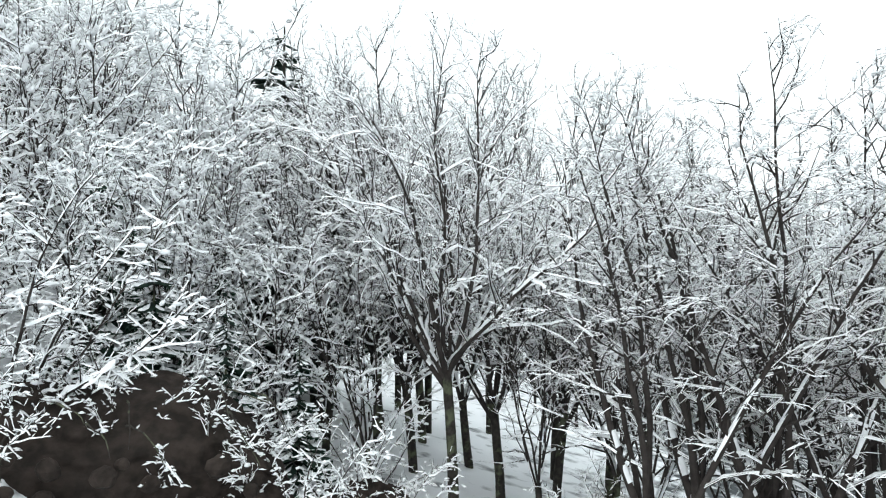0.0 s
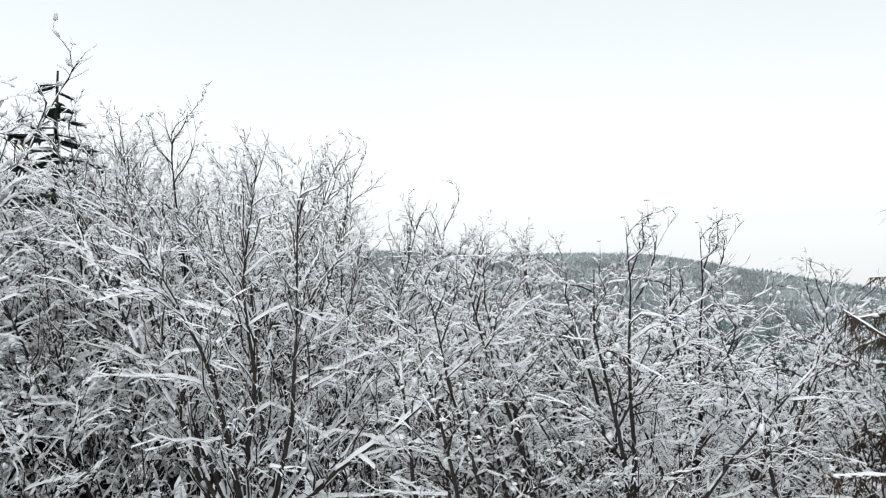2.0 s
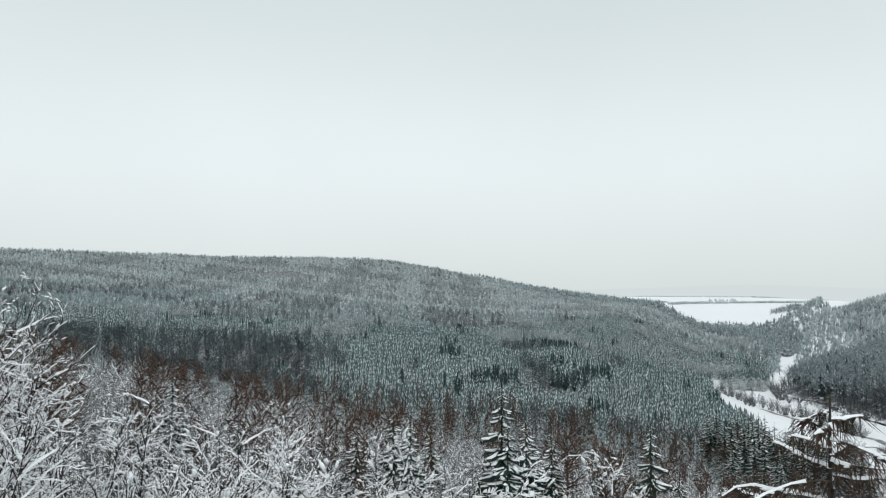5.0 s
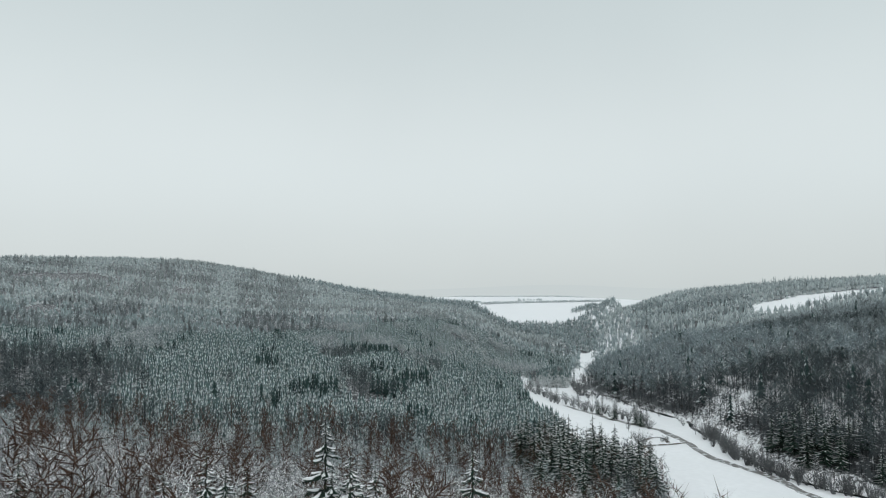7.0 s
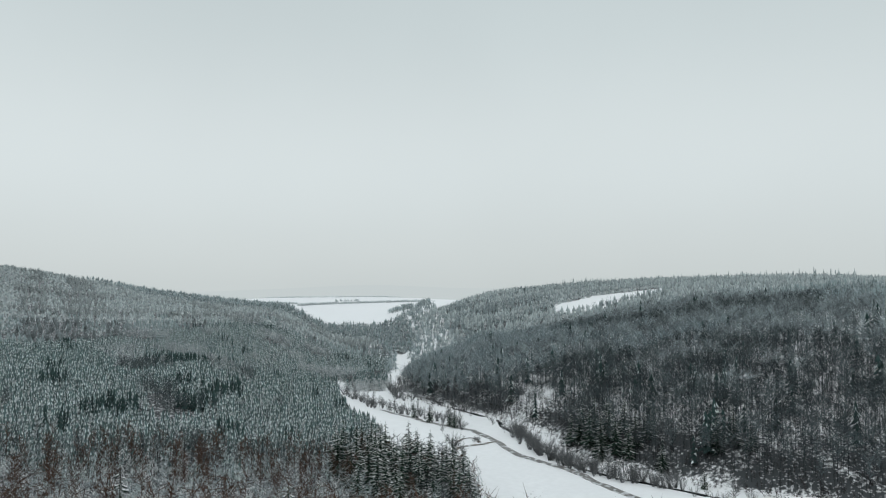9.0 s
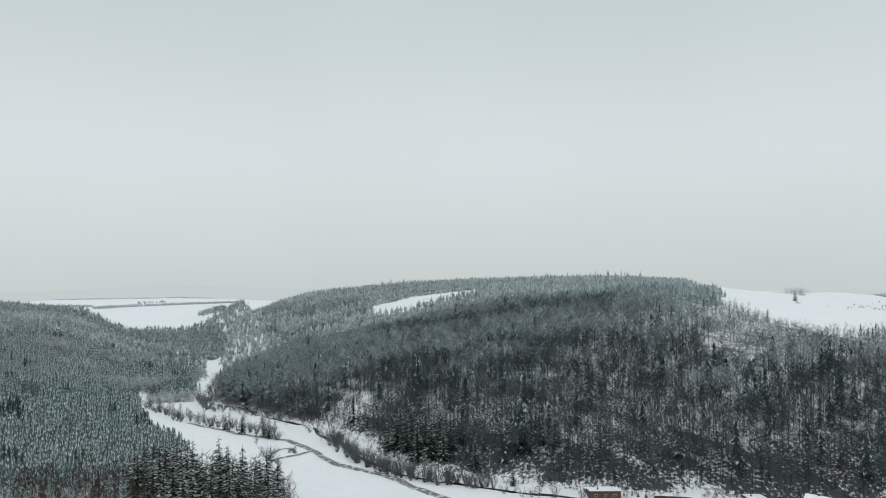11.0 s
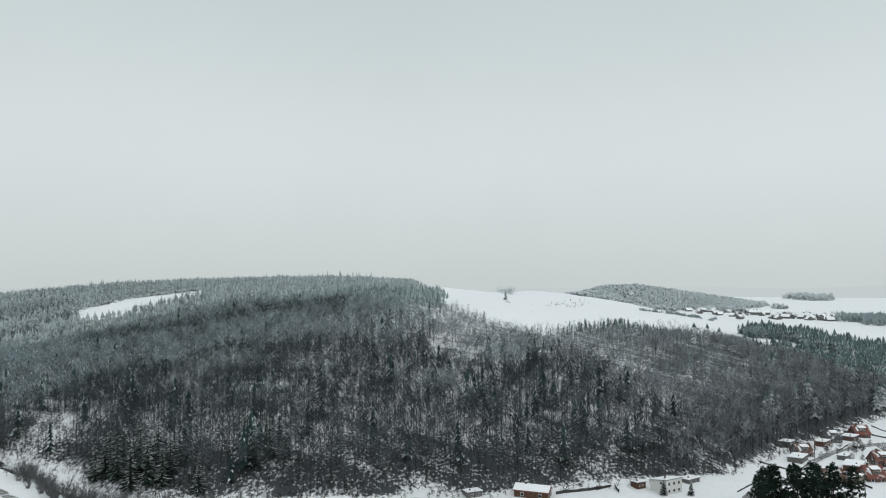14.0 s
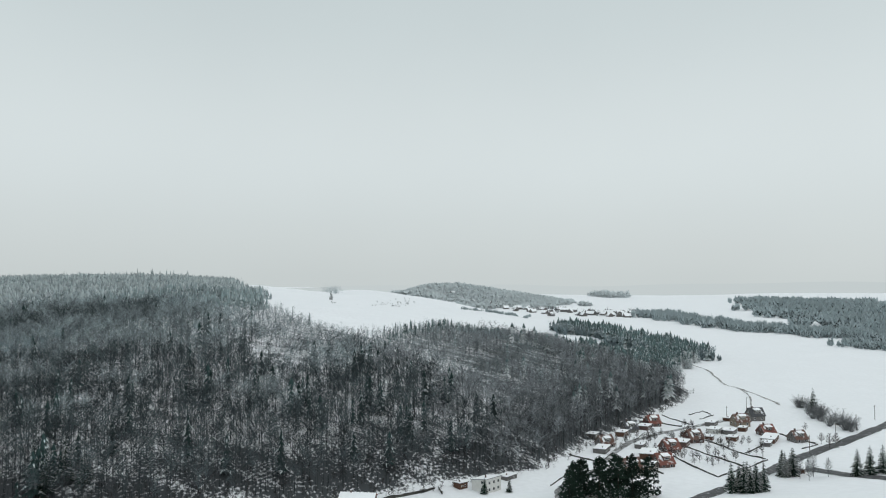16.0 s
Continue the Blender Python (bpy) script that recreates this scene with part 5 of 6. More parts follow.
ASPHALT = material("wet_asphalt", (0.055, 0.056, 0.058), 0.55, grain=(0.25, 2.0), spots=((0.42, 0.43, 0.45), 0.5, 0.60))
LANE = material("slushy_lane", (0.20, 0.195, 0.19), 0.7, grain=(0.3, 1.2), spots=((0.62, 0.64, 0.66), 0.45, 0.50))
WATER = material("dark_stream", (0.03, 0.032, 0.034), 0.15, grain=(0.2, 1.0))
TRACK = material("trodden_earth", (0.16, 0.14, 0.12), 0.9, grain=(0.4, 1.5), spots=((0.7, 0.72, 0.75), 0.6, 0.5))
ribbon("road", [(180, -60), (188, -150), (199, -196), (206, -220), (212, -246), (220, -270), (226, -292), (231, -317), (250, -400), (290, -560), (330, -700)], 6.5, ASPHALT, 0.22, "dark wet asphalt road through the snow", "road", ragged=0.2)
ribbon("road", [(219, -272), (208, -267), (195, -263), (150, -250)], 8.0, ASPHALT, 0.26, "dark wet asphalt branch road at the junction", "road", ragged=0.3)
ribbon("lane", [(206, -130), (222, -30), (243, 25), (262, 52), (286, 77), (301, 101), (324, 120), (336, 132), (345, 143), (357, 169), (368, 184), (388, 216)], 3.4, LANE, 0.2, "narrow slushy lane along the valley meadow", "lane", ragged=0.2)
ribbon("lane", [(200, -140), (238, -158), (254, -189), (272, -214), (288, -242), (295, -264), (299, -287), (302, -316), (306, -352)], 3.6, LANE, 0.2, "slushy village street with snowy verges", "lane", ragged=0.15)
ribbon("path", [(322, 119), (315, 123), (306, 129), (300, 131), (290, 128)], 2.2, TRACK, 0.2, "trodden farm track across the snowy meadow", "path", ragged=0.4)
ribbon("path", [(317, 125), (326, 131), (323, 136), (312, 136)], 1.6, TRACK, 0.2, "trodden loop beside the farm track", "path", ragged=0.5)
ribbon("stream", [(560, 310), (480, 246), (430, 196), (391, 154), (388, 146), (382, 139), (363, 130), (349, 120), (339, 109), (315, 96), (302, 84), (285, 66), (275, 40), (264, 0), (252, -60)], 2.4, WATER, 0.12, "narrow dark stream between snowy banks", "stream", ragged=0.5)
ribbon("ditch", [(530, -524), (480, -510), (429, -472), (408, -453), (370, -434), (341, -419), (322, -406)], 1.8, TRACK, 0.15, "dark grassy ditch across the snowfield", "ditch", ragged=0.6)
ribbon("ditch", [(408, -453), (385, -442), (354, -416), (319, -374)], 1.1, TRACK, 0.15, "shallow dark furrow across the snowfield", "ditch", ragged=0.4)


def small_tree(seed, tall, label, name="riverside_tree", snowy=0.4, mat=TWIG, reach=0.32, bole=0.2):
    """A bare tree seen from afar: a stem and a spray of branches, some with snow."""
    co, tr, sl = snowy_shape(30, np.random.default_rng(seed), bole, reach, 0.75, snowy, 2.0)
    me = tri_mesh(name, co * tall, tr, mat)
    me.materials.append(LOAD)
    me.polygons.foreach_set("material_index", sl.astype(np.int32))
    return tagged(new(name, me), label, "tree")


def osier(seed, tall, stems, label, name="riverside_bush", spread=0.62):
    """A many-stemmed leafless bush: a fan of thin rods from the ground with side twigs."""
    r = np.random.default_rng(seed)
    co, tr = [], []

    def rod(a, b, w):
        for s in ((w, 0, 0), (0, w, 0)):
            c = len(co)
            co.extend([a - np.array(s), a + np.array(s), b])
            tr.append((c, c + 1, c + 2))

    for k in range(stems):
        ang, lean = r.uniform(0, 2 * math.pi), spread * math.sqrt(r.random())
        d = np.array([math.cos(ang) * math.sin(lean), math.sin(ang) * math.sin(lean), math.cos(lean)])
        root = np.array([math.cos(ang), math.sin(ang), 0]) * r.uniform(0, 0.09) + np.array([0, 0, -0.04])
        ln = r.uniform(0.62, 1.05)
        mid = root + d * ln * 0.5
        tip = root + d * ln + np.array([d[0], d[1], 0]) * 0.08
        rod(root, mid + (mid - root) * 0.25, 0.011)
        rod(mid, tip, 0.007)
        for _ in range(7):
            p = root + (tip - root) * r.uniform(0.3, 0.95)
            v = d + r.normal(size=3) * 0.45
            c = len(co)
            q = np.cross(v, r.normal(size=3))
            q *= 0.007 / np.linalg.norm(q)
            co.extend([p - q, p + q, p + v / np.linalg.norm(v) * r.uniform(0.1, 0.24)])
            tr.append((c, c + 1, c + 2))
    return tagged(new(name, tri_mesh(name, np.array(co) * tall, np.array(tr), RODS)), label, "bush" if "bush" in name else "tree")


RODS = material("grey_brown_rods", (0.165, 0.172, 0.176), 0.95, snow=(0.12, 0.2, 0.8), grain=(0.3, 1.0), vary=0.25)
alder_far = settle(small_tree(90, 9.0, "leafless alder beside the stream", snowy=0.12, mat=RODS), 344, 122)
willow_far = settle(osier(91, 5.0, 22, "low many-stemmed leafless willow beside the stream", "willow_bush"), 340, 113)
osier_far = settle(osier(92, 6.0, 26, "fan-shaped leafless osier in the streamside row", "osier_bush", 0.5), 330, 106)
round_tree = settle(osier(93, 13.0, 46, "broad round-headed leafless tree on the valley floor", "riverside_tree", 0.75), 451, 236)


def row(line, n, wide, kinds, sizes):
    """Bushes set at uneven gaps along a line."""
    for k in range(n):
        u = (k + random.uniform(-0.4, 0.4)) / n * (len(line) - 1)
        i = max(0, min(int(u), len(line) - 2))
        u -= i
        x = line[i][0] + (line[i + 1][0] - line[i][0]) * u + random.uniform(-wide, wide) / 2
        y = line[i][1] + (line[i + 1][1] - line[i][1]) * u + random.uniform(-wide, wide) / 2
        plant(random.choice(kinds), x, y, random.uniform(0, 360), random.uniform(*sizes))


row([(345, 116), (330, 108), (312, 96), (301, 86), (289, 74), (281, 62), (277, 48), (272, 34)], 104, 7.0, (osier_far, willow_far, osier_far, osier_far), (0.8, 1.35))
row([(451, 278), (418, 247), (388, 206), (365, 173), (350, 147)], 64, 5.0, (osier_far, alder_far, osier_far), (0.7, 1.25))
row([(404, 232), (393, 224)], 6, 5.0, (osier_far,), (0.7, 1.0))
row([(352, 124), (368, 134), (384, 146), (400, 170)], 8, 7.0, (willow_far,), (0.4, 0.7))
row([(270, 30), (258, -10), (250, -60)], 16, 6.0, (osier_far, willow_far), (0.5, 0.95))
row([(476, 254), (451, 236), (437, 214), (415, 189), (405, 170), (398, 154)], 34, 12.0, (round_tree, alder_far, osier_far, alder_far), (0.45, 0.8))
plant(round_tree, 474, 250, 70, 0.95)
plant(round_tree, 486, 258, 10, 0.75)
row([(500, 300), (540, 326), (580, 336), (610, 334)], 22, 14.0, (round_tree, alder_far, alder_far), (0.5, 0.9))
row([(590, 296), (560, 280), (520, 264), (490, 236)], 24, 14.0, (round_tree, alder_far, alder_far), (0.5, 0.9))
row([(303, 132), (296, 128), (290, 124)], 6, 5.0, (willow_far, osier_far), (0.5, 0.8))
row([(318, 127), (322, 130)], 4, 4.0, (willow_far,), (0.5, 0.8))
plant(round_tree, 303, 133, 40, 0.62)
plant(round_tree, 344, 145, 130, 0.48)
for x, y, s in [(370, 185, 0.62), (358, 170, 0.68), (348, 151, 0.62), (351, 155, 0.5), (514, 246, 0.75), (523, 253, 0.8), (506, 238, 0.7), (488, 215, 0.75), (480, 208, 0.65), (470, 196, 0.7),
                (323, 83, 0.95), (318, 78, 1.05), (310, 72, 1.1), (303, 66, 1.15), (304, 60, 1.1), (318, 66, 1.0), (322, 72, 1.05), (326, 78, 1.0), (312, 64, 1.1), (300, 54, 0.95), (306, 52, 1.0),
                (298, 20, 0.95), (304, 14, 1.0), (312, 24, 0.9), (300, 8, 0.8), (292, 40, 0.8), (316, 58, 1.0), (311, 47, 1.05)]:
    plant(fir_dark, x, y, random.uniform(0, 360), s)
for x, y, s in [(262, 14, 0.9), (286, 60, 1.2), (330, 150, 0.8)]:
    plant(alder_far, x, y, random.uniform(0, 360), s)
# single trees and bushes on the plateau and plain
for x, y, s in [(758, -243, 0.7), (762, -247, 0.6), (868, -336, 0.6), (880, -345, 0.5), (830, -300, 0.4)]:
    plant(willow_far, x, y, random.uniform(0, 360), s)
plant(fir_dark, 892, -287, 20, 0.85)
for k in range(34):
    u = random.random()
    plant(willow_far, 900 + 150 * u + random.uniform(-20, 20), -360 - 110 * u + random.uniform(-18, 18), random.uniform(0, 360), random.uniform(0.35, 0.75))
for x, y, s in [(297, -404, 0.95), (295, -400, 0.8), (310, -412, 0.5)]:
    plant(fir_dark, x, y, random.uniform(0, 360), s)
row([(312, -411), (302, -406), (292, -398), (278, -385), (267, -376), (258, -372), (247, -365)], 40, 9.0, (round_tree, osier_far, alder_far), (0.55, 0.85))

# ---- houses ----
BRICK = material("red_brick_wall", (0.13, 0.085, 0.075), 0.9, grain=(0.25, 3.0), vary=0.12)
OCHRE = material("ochre_render", (0.25, 0.21, 0.165), 0.9, grain=(0.12, 1.2))
GREYWALL = material("grey_render", (0.17, 0.162, 0.155), 0.9, grain=(0.15, 1.2))
WHITEWALL = material("white_render", (0.68, 0.67, 0.64), 0.9, grain=(0.06, 1.0))
BROWNWOOD = material("brown_boards", (0.12, 0.065, 0.045), 0.85, grain=(0.3, 4.0))
TILE_RED = material("red_roof_tiles", (0.21, 0.085, 0.068), 0.8, grain=(0.25, 4.0), spots=((0.78, 0.79, 0.81), 0.7, 0.58))
TILE_BROWN = material("brown_roof_tiles", (0.15, 0.088, 0.070), 0.8, grain=(0.25, 4.0), spots=((0.78, 0.79, 0.81), 0.7, 0.56))
TILE_GREY = material("slate_roof", (0.075, 0.078, 0.085), 0.7, grain=(0.25, 4.0), spots=((0.75, 0.77, 0.8), 0.5, 0.60))
GLASS = material("dark_window_glass", (0.03, 0.035, 0.04), 0.08)
FRAME = material("white_window_frame", (0.7, 0.7, 0.68), 0.5, grain=(0.05, 3.0))
DOORWOOD = material("door_paint", (0.14, 0.09, 0.06), 0.6, grain=(0.2, 5.0))


def bm_part(name, bm, mat, parent, label=""):
    me = bpy.data.meshes.new(name)
    bm.to_mesh(me)
    bm.free()
    me.materials.append(mat)
    ob = new(name, me)
    ob.parent = parent
    return tagged(ob, label) if label else ob


def box(bm, x0, x1, y0, y1, z0, z1, bevel=0.0):
    made = bmesh.ops.create_cube(bm, size=1.0)["verts"]
    bmesh.ops.scale(bm, vec=(x1 - x0, y1 - y0, z1 - z0), verts=made)
    bmesh.ops.translate(bm, vec=((x0 + x1) / 2, (y0 + y1) / 2, (z0 + z1) / 2), verts=made)
    if bevel:
        edges = list({e for v in made for e in v.link_edges})
        bmesh.ops.bevel(bm, geom=edges, offset=bevel, segments=2, affect="EDGES")


def prism(bm, outline, y0, y1):
    """A gable outline in x and z, drawn out along y."""
    a = [bm.verts.new((x, y0, z)) for x, z in outline]
    b = [bm.verts.new((x, y1, z)) for x, z in outline]
    n = len(outline)
    bm.faces.new(a)
    bm.faces.new(b[::-1])
    for k in range(n):
        bm.faces.new((a[k], b[k], b[(k + 1) % n], a[(k + 1) % n]))
    bmesh.ops.recalc_face_normals(bm, faces=bm.faces)


def window(parent, x, y, z, wide, tall, facing):
    """A framed window; facing: 'x' or 'y' with its sign."""
    s = -1 if facing[0] == "-" else 1
    bm = bmesh.new()
    for a, b, c, d in ((-wide / 2, wide / 2, -tall / 2, -tall / 2 + 0.1), (-wide / 2, wide / 2, tall / 2 - 0.1, tall / 2), (-wide / 2, -wide / 2 + 0.1, -tall / 2 + 0.1, tall / 2 - 0.1),
                       (wide / 2 - 0.1, wide / 2, -tall / 2 + 0.1, tall / 2 - 0.1)):
        if facing[1] == "y":
            box(bm, x + a, x + b, y - 0.05, y + 0.05, z + c, z + d)
        else:
            box(bm, x - 0.05, x + 0.05, y + a, y + b, z + c, z + d)
    w = bm_part("window", bm, FRAME, parent)
    bm = bmesh.new()
    g, o = 0.02, 0.012 * s
    if facing[1] == "y":
        box(bm, x - wide / 2 + 0.1, x + wide / 2 - 0.1, y + o - g, y + o + g, z - tall / 2 + 0.1, z + tall / 2 - 0.1)
    else:
        box(bm, x + o - g, x + o + g, y - wide / 2 + 0.1, y + wide / 2 - 0.1, z - tall / 2 + 0.1, z + tall / 2 - 0.1)
    bm_part("pane", bm, GLASS, w, "dark window glass")


def house(name, x, y, turn, wide, long, eaves, pitch, wall_mat, roof_mat, snow, label, dormer=True, detail=True):
    """A gabled house: ridge along its own y; snow: how much of the roof is white."""
    z = float(height(x, y)) - 0.3
    root = tagged(new(name), label, "house")
    root.matrix_basis = pose(x, y, z, 0, 0, turn - 40)
    if detail:
        wide, long = wide * 0.84, long * 0.86
    ridge = eaves + wide / 2 * math.tan(radians(pitch))
    bm = bmesh.new()
    prism(bm, [(-wide / 2, 0), (wide / 2, 0), (wide / 2, eaves), (0, ridge), (-wide / 2, eaves)], -long / 2, long / 2)
    bm_part("wall", bm, wall_mat, root)
    over, th = 0.45, 0.18
    slope = math.tan(radians(pitch))
    for s, nm in ((-1, "roof"), (1, "roof")):
        bm = bmesh.new()
        prism(bm, [(0, ridge + 0.03), (s * (wide / 2 + over), eaves - over * slope + 0.03), (s * (wide / 2 + over), eaves - over * slope + th + 0.03), (0, ridge + th + 0.03)], -long / 2 - over, long / 2 + over)
        bm_part(nm, bm, roof_mat, root)
        if snow > 0:
            hi, lo = ridge - slope * 0.15 * wide, ridge - slope * (0.15 + 0.45 * snow) * wide
            bm = bmesh.new()
            xh, xl = s * 0.15 * wide, s * (0.15 + 0.45 * snow) * wide
            y0, y1 = (-long / 2 - over + 0.05, long / 2 + over - 0.05) if snow > 0.7 else (-long * 0.12, long * 0.38)
            if snow > 0.7:
                xh, hi = 0.0, ridge
            prism(bm, [(xh, hi + th + 0.035), (xl, lo + th + 0.035), (xl * 0.99, lo + th + 0.2), (xh, hi + th + 0.22)], y0, y1)
            bm_part("snow_cover", bm, LOAD, root, "snow lying on the roof")
    bm = bmesh.new()
    box(bm, -0.35, 0.35, long * 0.18, long * 0.18 + 0.7, ridge - 0.6, ridge + 1.1, 0.04)
    chim = bm_part("chimney", bm, BRICK, root, "brick chimney")
    if not detail:
        return root
    bm = bmesh.new()
    box(bm, -0.42, 0.42, long * 0.18 - 0.07, long * 0.18 + 0.77, ridge + 1.1, ridge + 1.22, 0.03)
    bm_part("chimney_cap", bm, LOAD, chim, "snow-capped chimney top")
    for sy, f in ((-1, "-y"), (1, "+y")):
        for wx in (-wide * 0.24, wide * 0.24):
            window(root, wx, sy * (long / 2 + 0.02), eaves * 0.55, 1.1, 1.3, f)
        window(root, 0, sy * (long / 2 + 0.02), eaves + (ridge - eaves) * 0.4, 1.0, 1.2, f)
    for sx, f in ((-1, "-x"), (1, "+x")):
        for wy in (-long * 0.26, long * 0.26):
            window(root, sx * (wide / 2 + 0.02), wy, eaves * 0.55, 1.2, 1.3, f)
    bm = bmesh.new()
    box(bm, wide / 2 - 0.04, wide / 2 + 0.07, -0.5, 0.5, 0.25, 2.35, 0.02)
    bm_part("door", bm, DOORWOOD, root, "dark front door")
    if dormer:
        for s in (-1, 1):
            bm = bmesh.new()
            dx0, dx1 = s * wide * 0.12, s * wide * 0.40
            zt = ridge - 0.35
            prism(bm, [(dx0, ridge - slope * abs(dx0) - 0.2), (dx1, ridge - slope * abs(dx1) - 0.1), (dx1, zt - 0.55), (dx0, zt)], -long * 0.22, long * 0.22)
            d = bm_part("dormer", bm, wall_mat, root)
            bm = bmesh.new()
            prism(bm, [(dx0 * 0.7, zt + 0.1), (dx1 * 1.1, zt - 0.60), (dx1 * 1.1, zt - 0.34), (dx0 * 0.7, zt + 0.34)], -long * 0.25, long * 0.25)
            bm_part("dormer_roof", bm, LOAD, d, "snow-covered dormer roof")
            window(root, dx1 + s * 0.02, 0, (zt - 0.55 + ridge - slope * abs(dx1)) / 2, long * 0.3, 0.8, "+x" if s > 0 else "-x")
    return root


def flat_shed(name, x, y, turn, wide, long, tall, wall_mat, label, lean=0.25, category="shed"):
    """A low building with a nearly flat roof under thick snow."""
    z = float(height(x, y)) - 0.3
    root = tagged(new(name), label, category)
    root.matrix_basis = pose(x, y, z, 0, 0, turn)
    bm = bmesh.new()
    prism(bm, [(-wide / 2, 0), (wide / 2, 0), (wide / 2, tall - lean), (-wide / 2, tall)], -long / 2, long / 2)
    bm_part("wall", bm, wall_mat, root)
    bm = bmesh.new()
    prism(bm, [(-wide / 2 - 0.35, tall + 0.03), (wide / 2 + 0.35, tall - lean + 0.03), (wide / 2 + 0.35, tall - lean + 0.17), (-wide / 2 - 0.35, tall + 0.17)], -long / 2 - 0.35, long / 2 + 0.35)
    bm_part("roof", bm, TILE_GREY, root)
    bm = bmesh.new()
    prism(bm, [(-wide / 2 - 0.3, tall + 0.175), (wide / 2 + 0.3, tall - lean + 0.175), (wide / 2 + 0.22, tall - lean + 0.42), (-wide / 2 - 0.22, tall + 0.42)], -long / 2 - 0.3, long / 2 + 0.3)
    bmesh.ops.bevel(bm, geom=bm.edges[:], offset=0.06, segments=2, affect="EDGES")
    bm_part("snow_cover", bm, LOAD, root, "thick snow on the roof")
    bm = bmesh.new()
    box(bm, wide / 2 - 0.03, wide / 2 + 0.06, -long * 0.25, -long * 0.25 + 0.95, 0.3, min(2.2, tall - lean - 0.1), 0.02)
    bm_part("door", bm, DOORWOOD, root)
    window(root, wide / 2 + 0.02, long * 0.22, tall * 0.55, min(1.2, long * 0.3), 0.8, "+x")
    floors = 2 if tall > 4 else 1
    for k in range(floors):
        z = tall * (0.55 if floors == 1 else 0.27 + 0.45 * k)
        for wy in ((-0.3, 0.0, 0.3) if long > 7 else (-0.2, 0.2)):
            window(root, -wide / 2 - 0.02, wy * long, z, min(1.1, long * 0.2), min(1.2, tall * 0.28), "-x")
        if floors > 1:
            for sy, f in ((-1, "-y"), (1, "+y")):
                window(root, -wide * 0.2, sy * (long / 2 + 0.02), z, 1.1, 1.2, f)
    bm = bmesh.new()
    box(bm, -wide * 0.2, -wide * 0.2 + 0.45, long * 0.2, long * 0.2 + 0.45, tall - lean, tall + 0.9, 0.03)
    bm_part("flue", bm, BRICK, root, "short brick flue")
    return root


house("house", 289, -226, 35, 8.0, 8.6, 2.4, 47, GREYWALL, TILE_BROWN, 0.55, "brown-roofed cottage with snow patches beside the wood")
flat_shed("shed", 281, -217, 35, 6.0, 10.0, 2.8, GREYWALL, "long low grey outbuilding under thick snow")
house("house", 308, -260, 30, 8.0, 8.6, 2.4, 47, GREYWALL, TILE_GREY, 0.45, "dark slate-roofed cottage with one snowy dormer")
flat_shed("shed", 303, -250, 30, 5.0, 7.0, 2.6, BROWNWOOD, "low brown shed under thick snow")
house("house", 314, -283, 28, 8.2, 8.6, 2.4, 48, BRICK, TILE_RED, 0.45, "red brick cottage with snowy dormers by the street")
flat_shed("garage", 309, -272, 28, 6.0, 7.5, 2.7, BRICK, "brick garage with a snow-covered flat roof", category="garage")
house("house", 266, -247, 30, 8.6, 9.0, 2.4, 48, BRICK, TILE_RED, 0.3, "bright red-roofed cottage with a snowy dormer")
house("house", 274, -272, 30, 8.6, 9.0, 2.4, 48, BRICK, TILE_BROWN, 0.55, "brown-roofed brick cottage with a half-snowy roof")
flat_shed("garage", 270, -260, 30, 5.5, 8.0, 2.8, BRICK, "flat-roofed brick garage between two cottages", category="garage")
house("house", 246, -203, 32, 8.6, 9.0, 2.5, 47, OCHRE, TILE_BROWN, 0.5, "ochre-walled cottage with a red-brown snowy roof")
house("house", 247, -223, 30, 8.6, 9.0, 2.4, 48, BRICK, TILE_RED, 0.4, "red brick cottage with snowy dormers near the spruces")
flat_shed("garage", 246, -213, 31, 5.5, 8.0, 2.8, OCHRE, "flat-roofed ochre garage joining two cottages", category="garage")
flat_shed("barn", 262, -229, 40, 7.0, 11.0, 2.8, BROWNWOOD, "long brown barn with a snow-covered roof", category="barn")
house("house", 289, -326, 25, 8.0, 10.0, 3.3, 48, OCHRE, TILE_BROWN, 0.5, "ochre gabled house with a snow-patched brown roof")
house("house", 297, -349, 20, 8.5, 10.0, 3.6, 48, GREYWALL, TILE_GREY, 0.0, "tall house with a bare dark slate roof")
house("house", 266, -318, 28, 8.0, 8.6, 2.4, 48, BRICK, TILE_RED, 0.35, "red brick cottage with a steep red roof")
house("house", 249, -320, 28, 8.0, 8.6, 2.5, 47, GREYWALL, TILE_BROWN, 0.4, "brown cottage by the main road")
flat_shed("barn", 257, -309, 28, 6.5, 15.0, 2.8, BROWNWOOD, "long low barn with a thick snow roof", category="barn")
flat_shed("shed", 279, -305, 25, 6.0, 9.0, 2.6, GREYWALL, "low grey shed under thick snow")
flat_shed("shed", 268, -294, 25, 5.0, 6.0, 2.4, BROWNWOOD, "small brown garden shed under snow")
flat_shed("shed", 284, -299, 25, 6.0, 8.0, 2.6, WHITEWALL, "white-walled outbuilding under thick snow")
flat_shed("white_house", 255, -135, 15, 8.0, 8.5, 5.8, WHITEWALL, "white two-storey house with a sloping snow roof", 1.7, "house")
flat_shed("shed", 262, -127, 10, 4.2, 4.0, 2.7, BROWNWOOD, "small brown shed with a snow-white roof beside the white house", 0.4)
flat_shed("shed", 264, -151, 20, 4.5, 7.0, 1.9, GREYWALL, "low grey garden shed half buried in snow")
house("house", 262, -83, 6, 8.0, 15.0, 3.0, 24, BROWNWOOD, TILE_RED, 0.85, "long low house with a red roof mostly under snow", False)
flat_shed("shed", 268, -61, 8, 4.5, 6.0, 2.4, GREYWALL, "low grey shed with a snow-covered roof at the wood's foot")
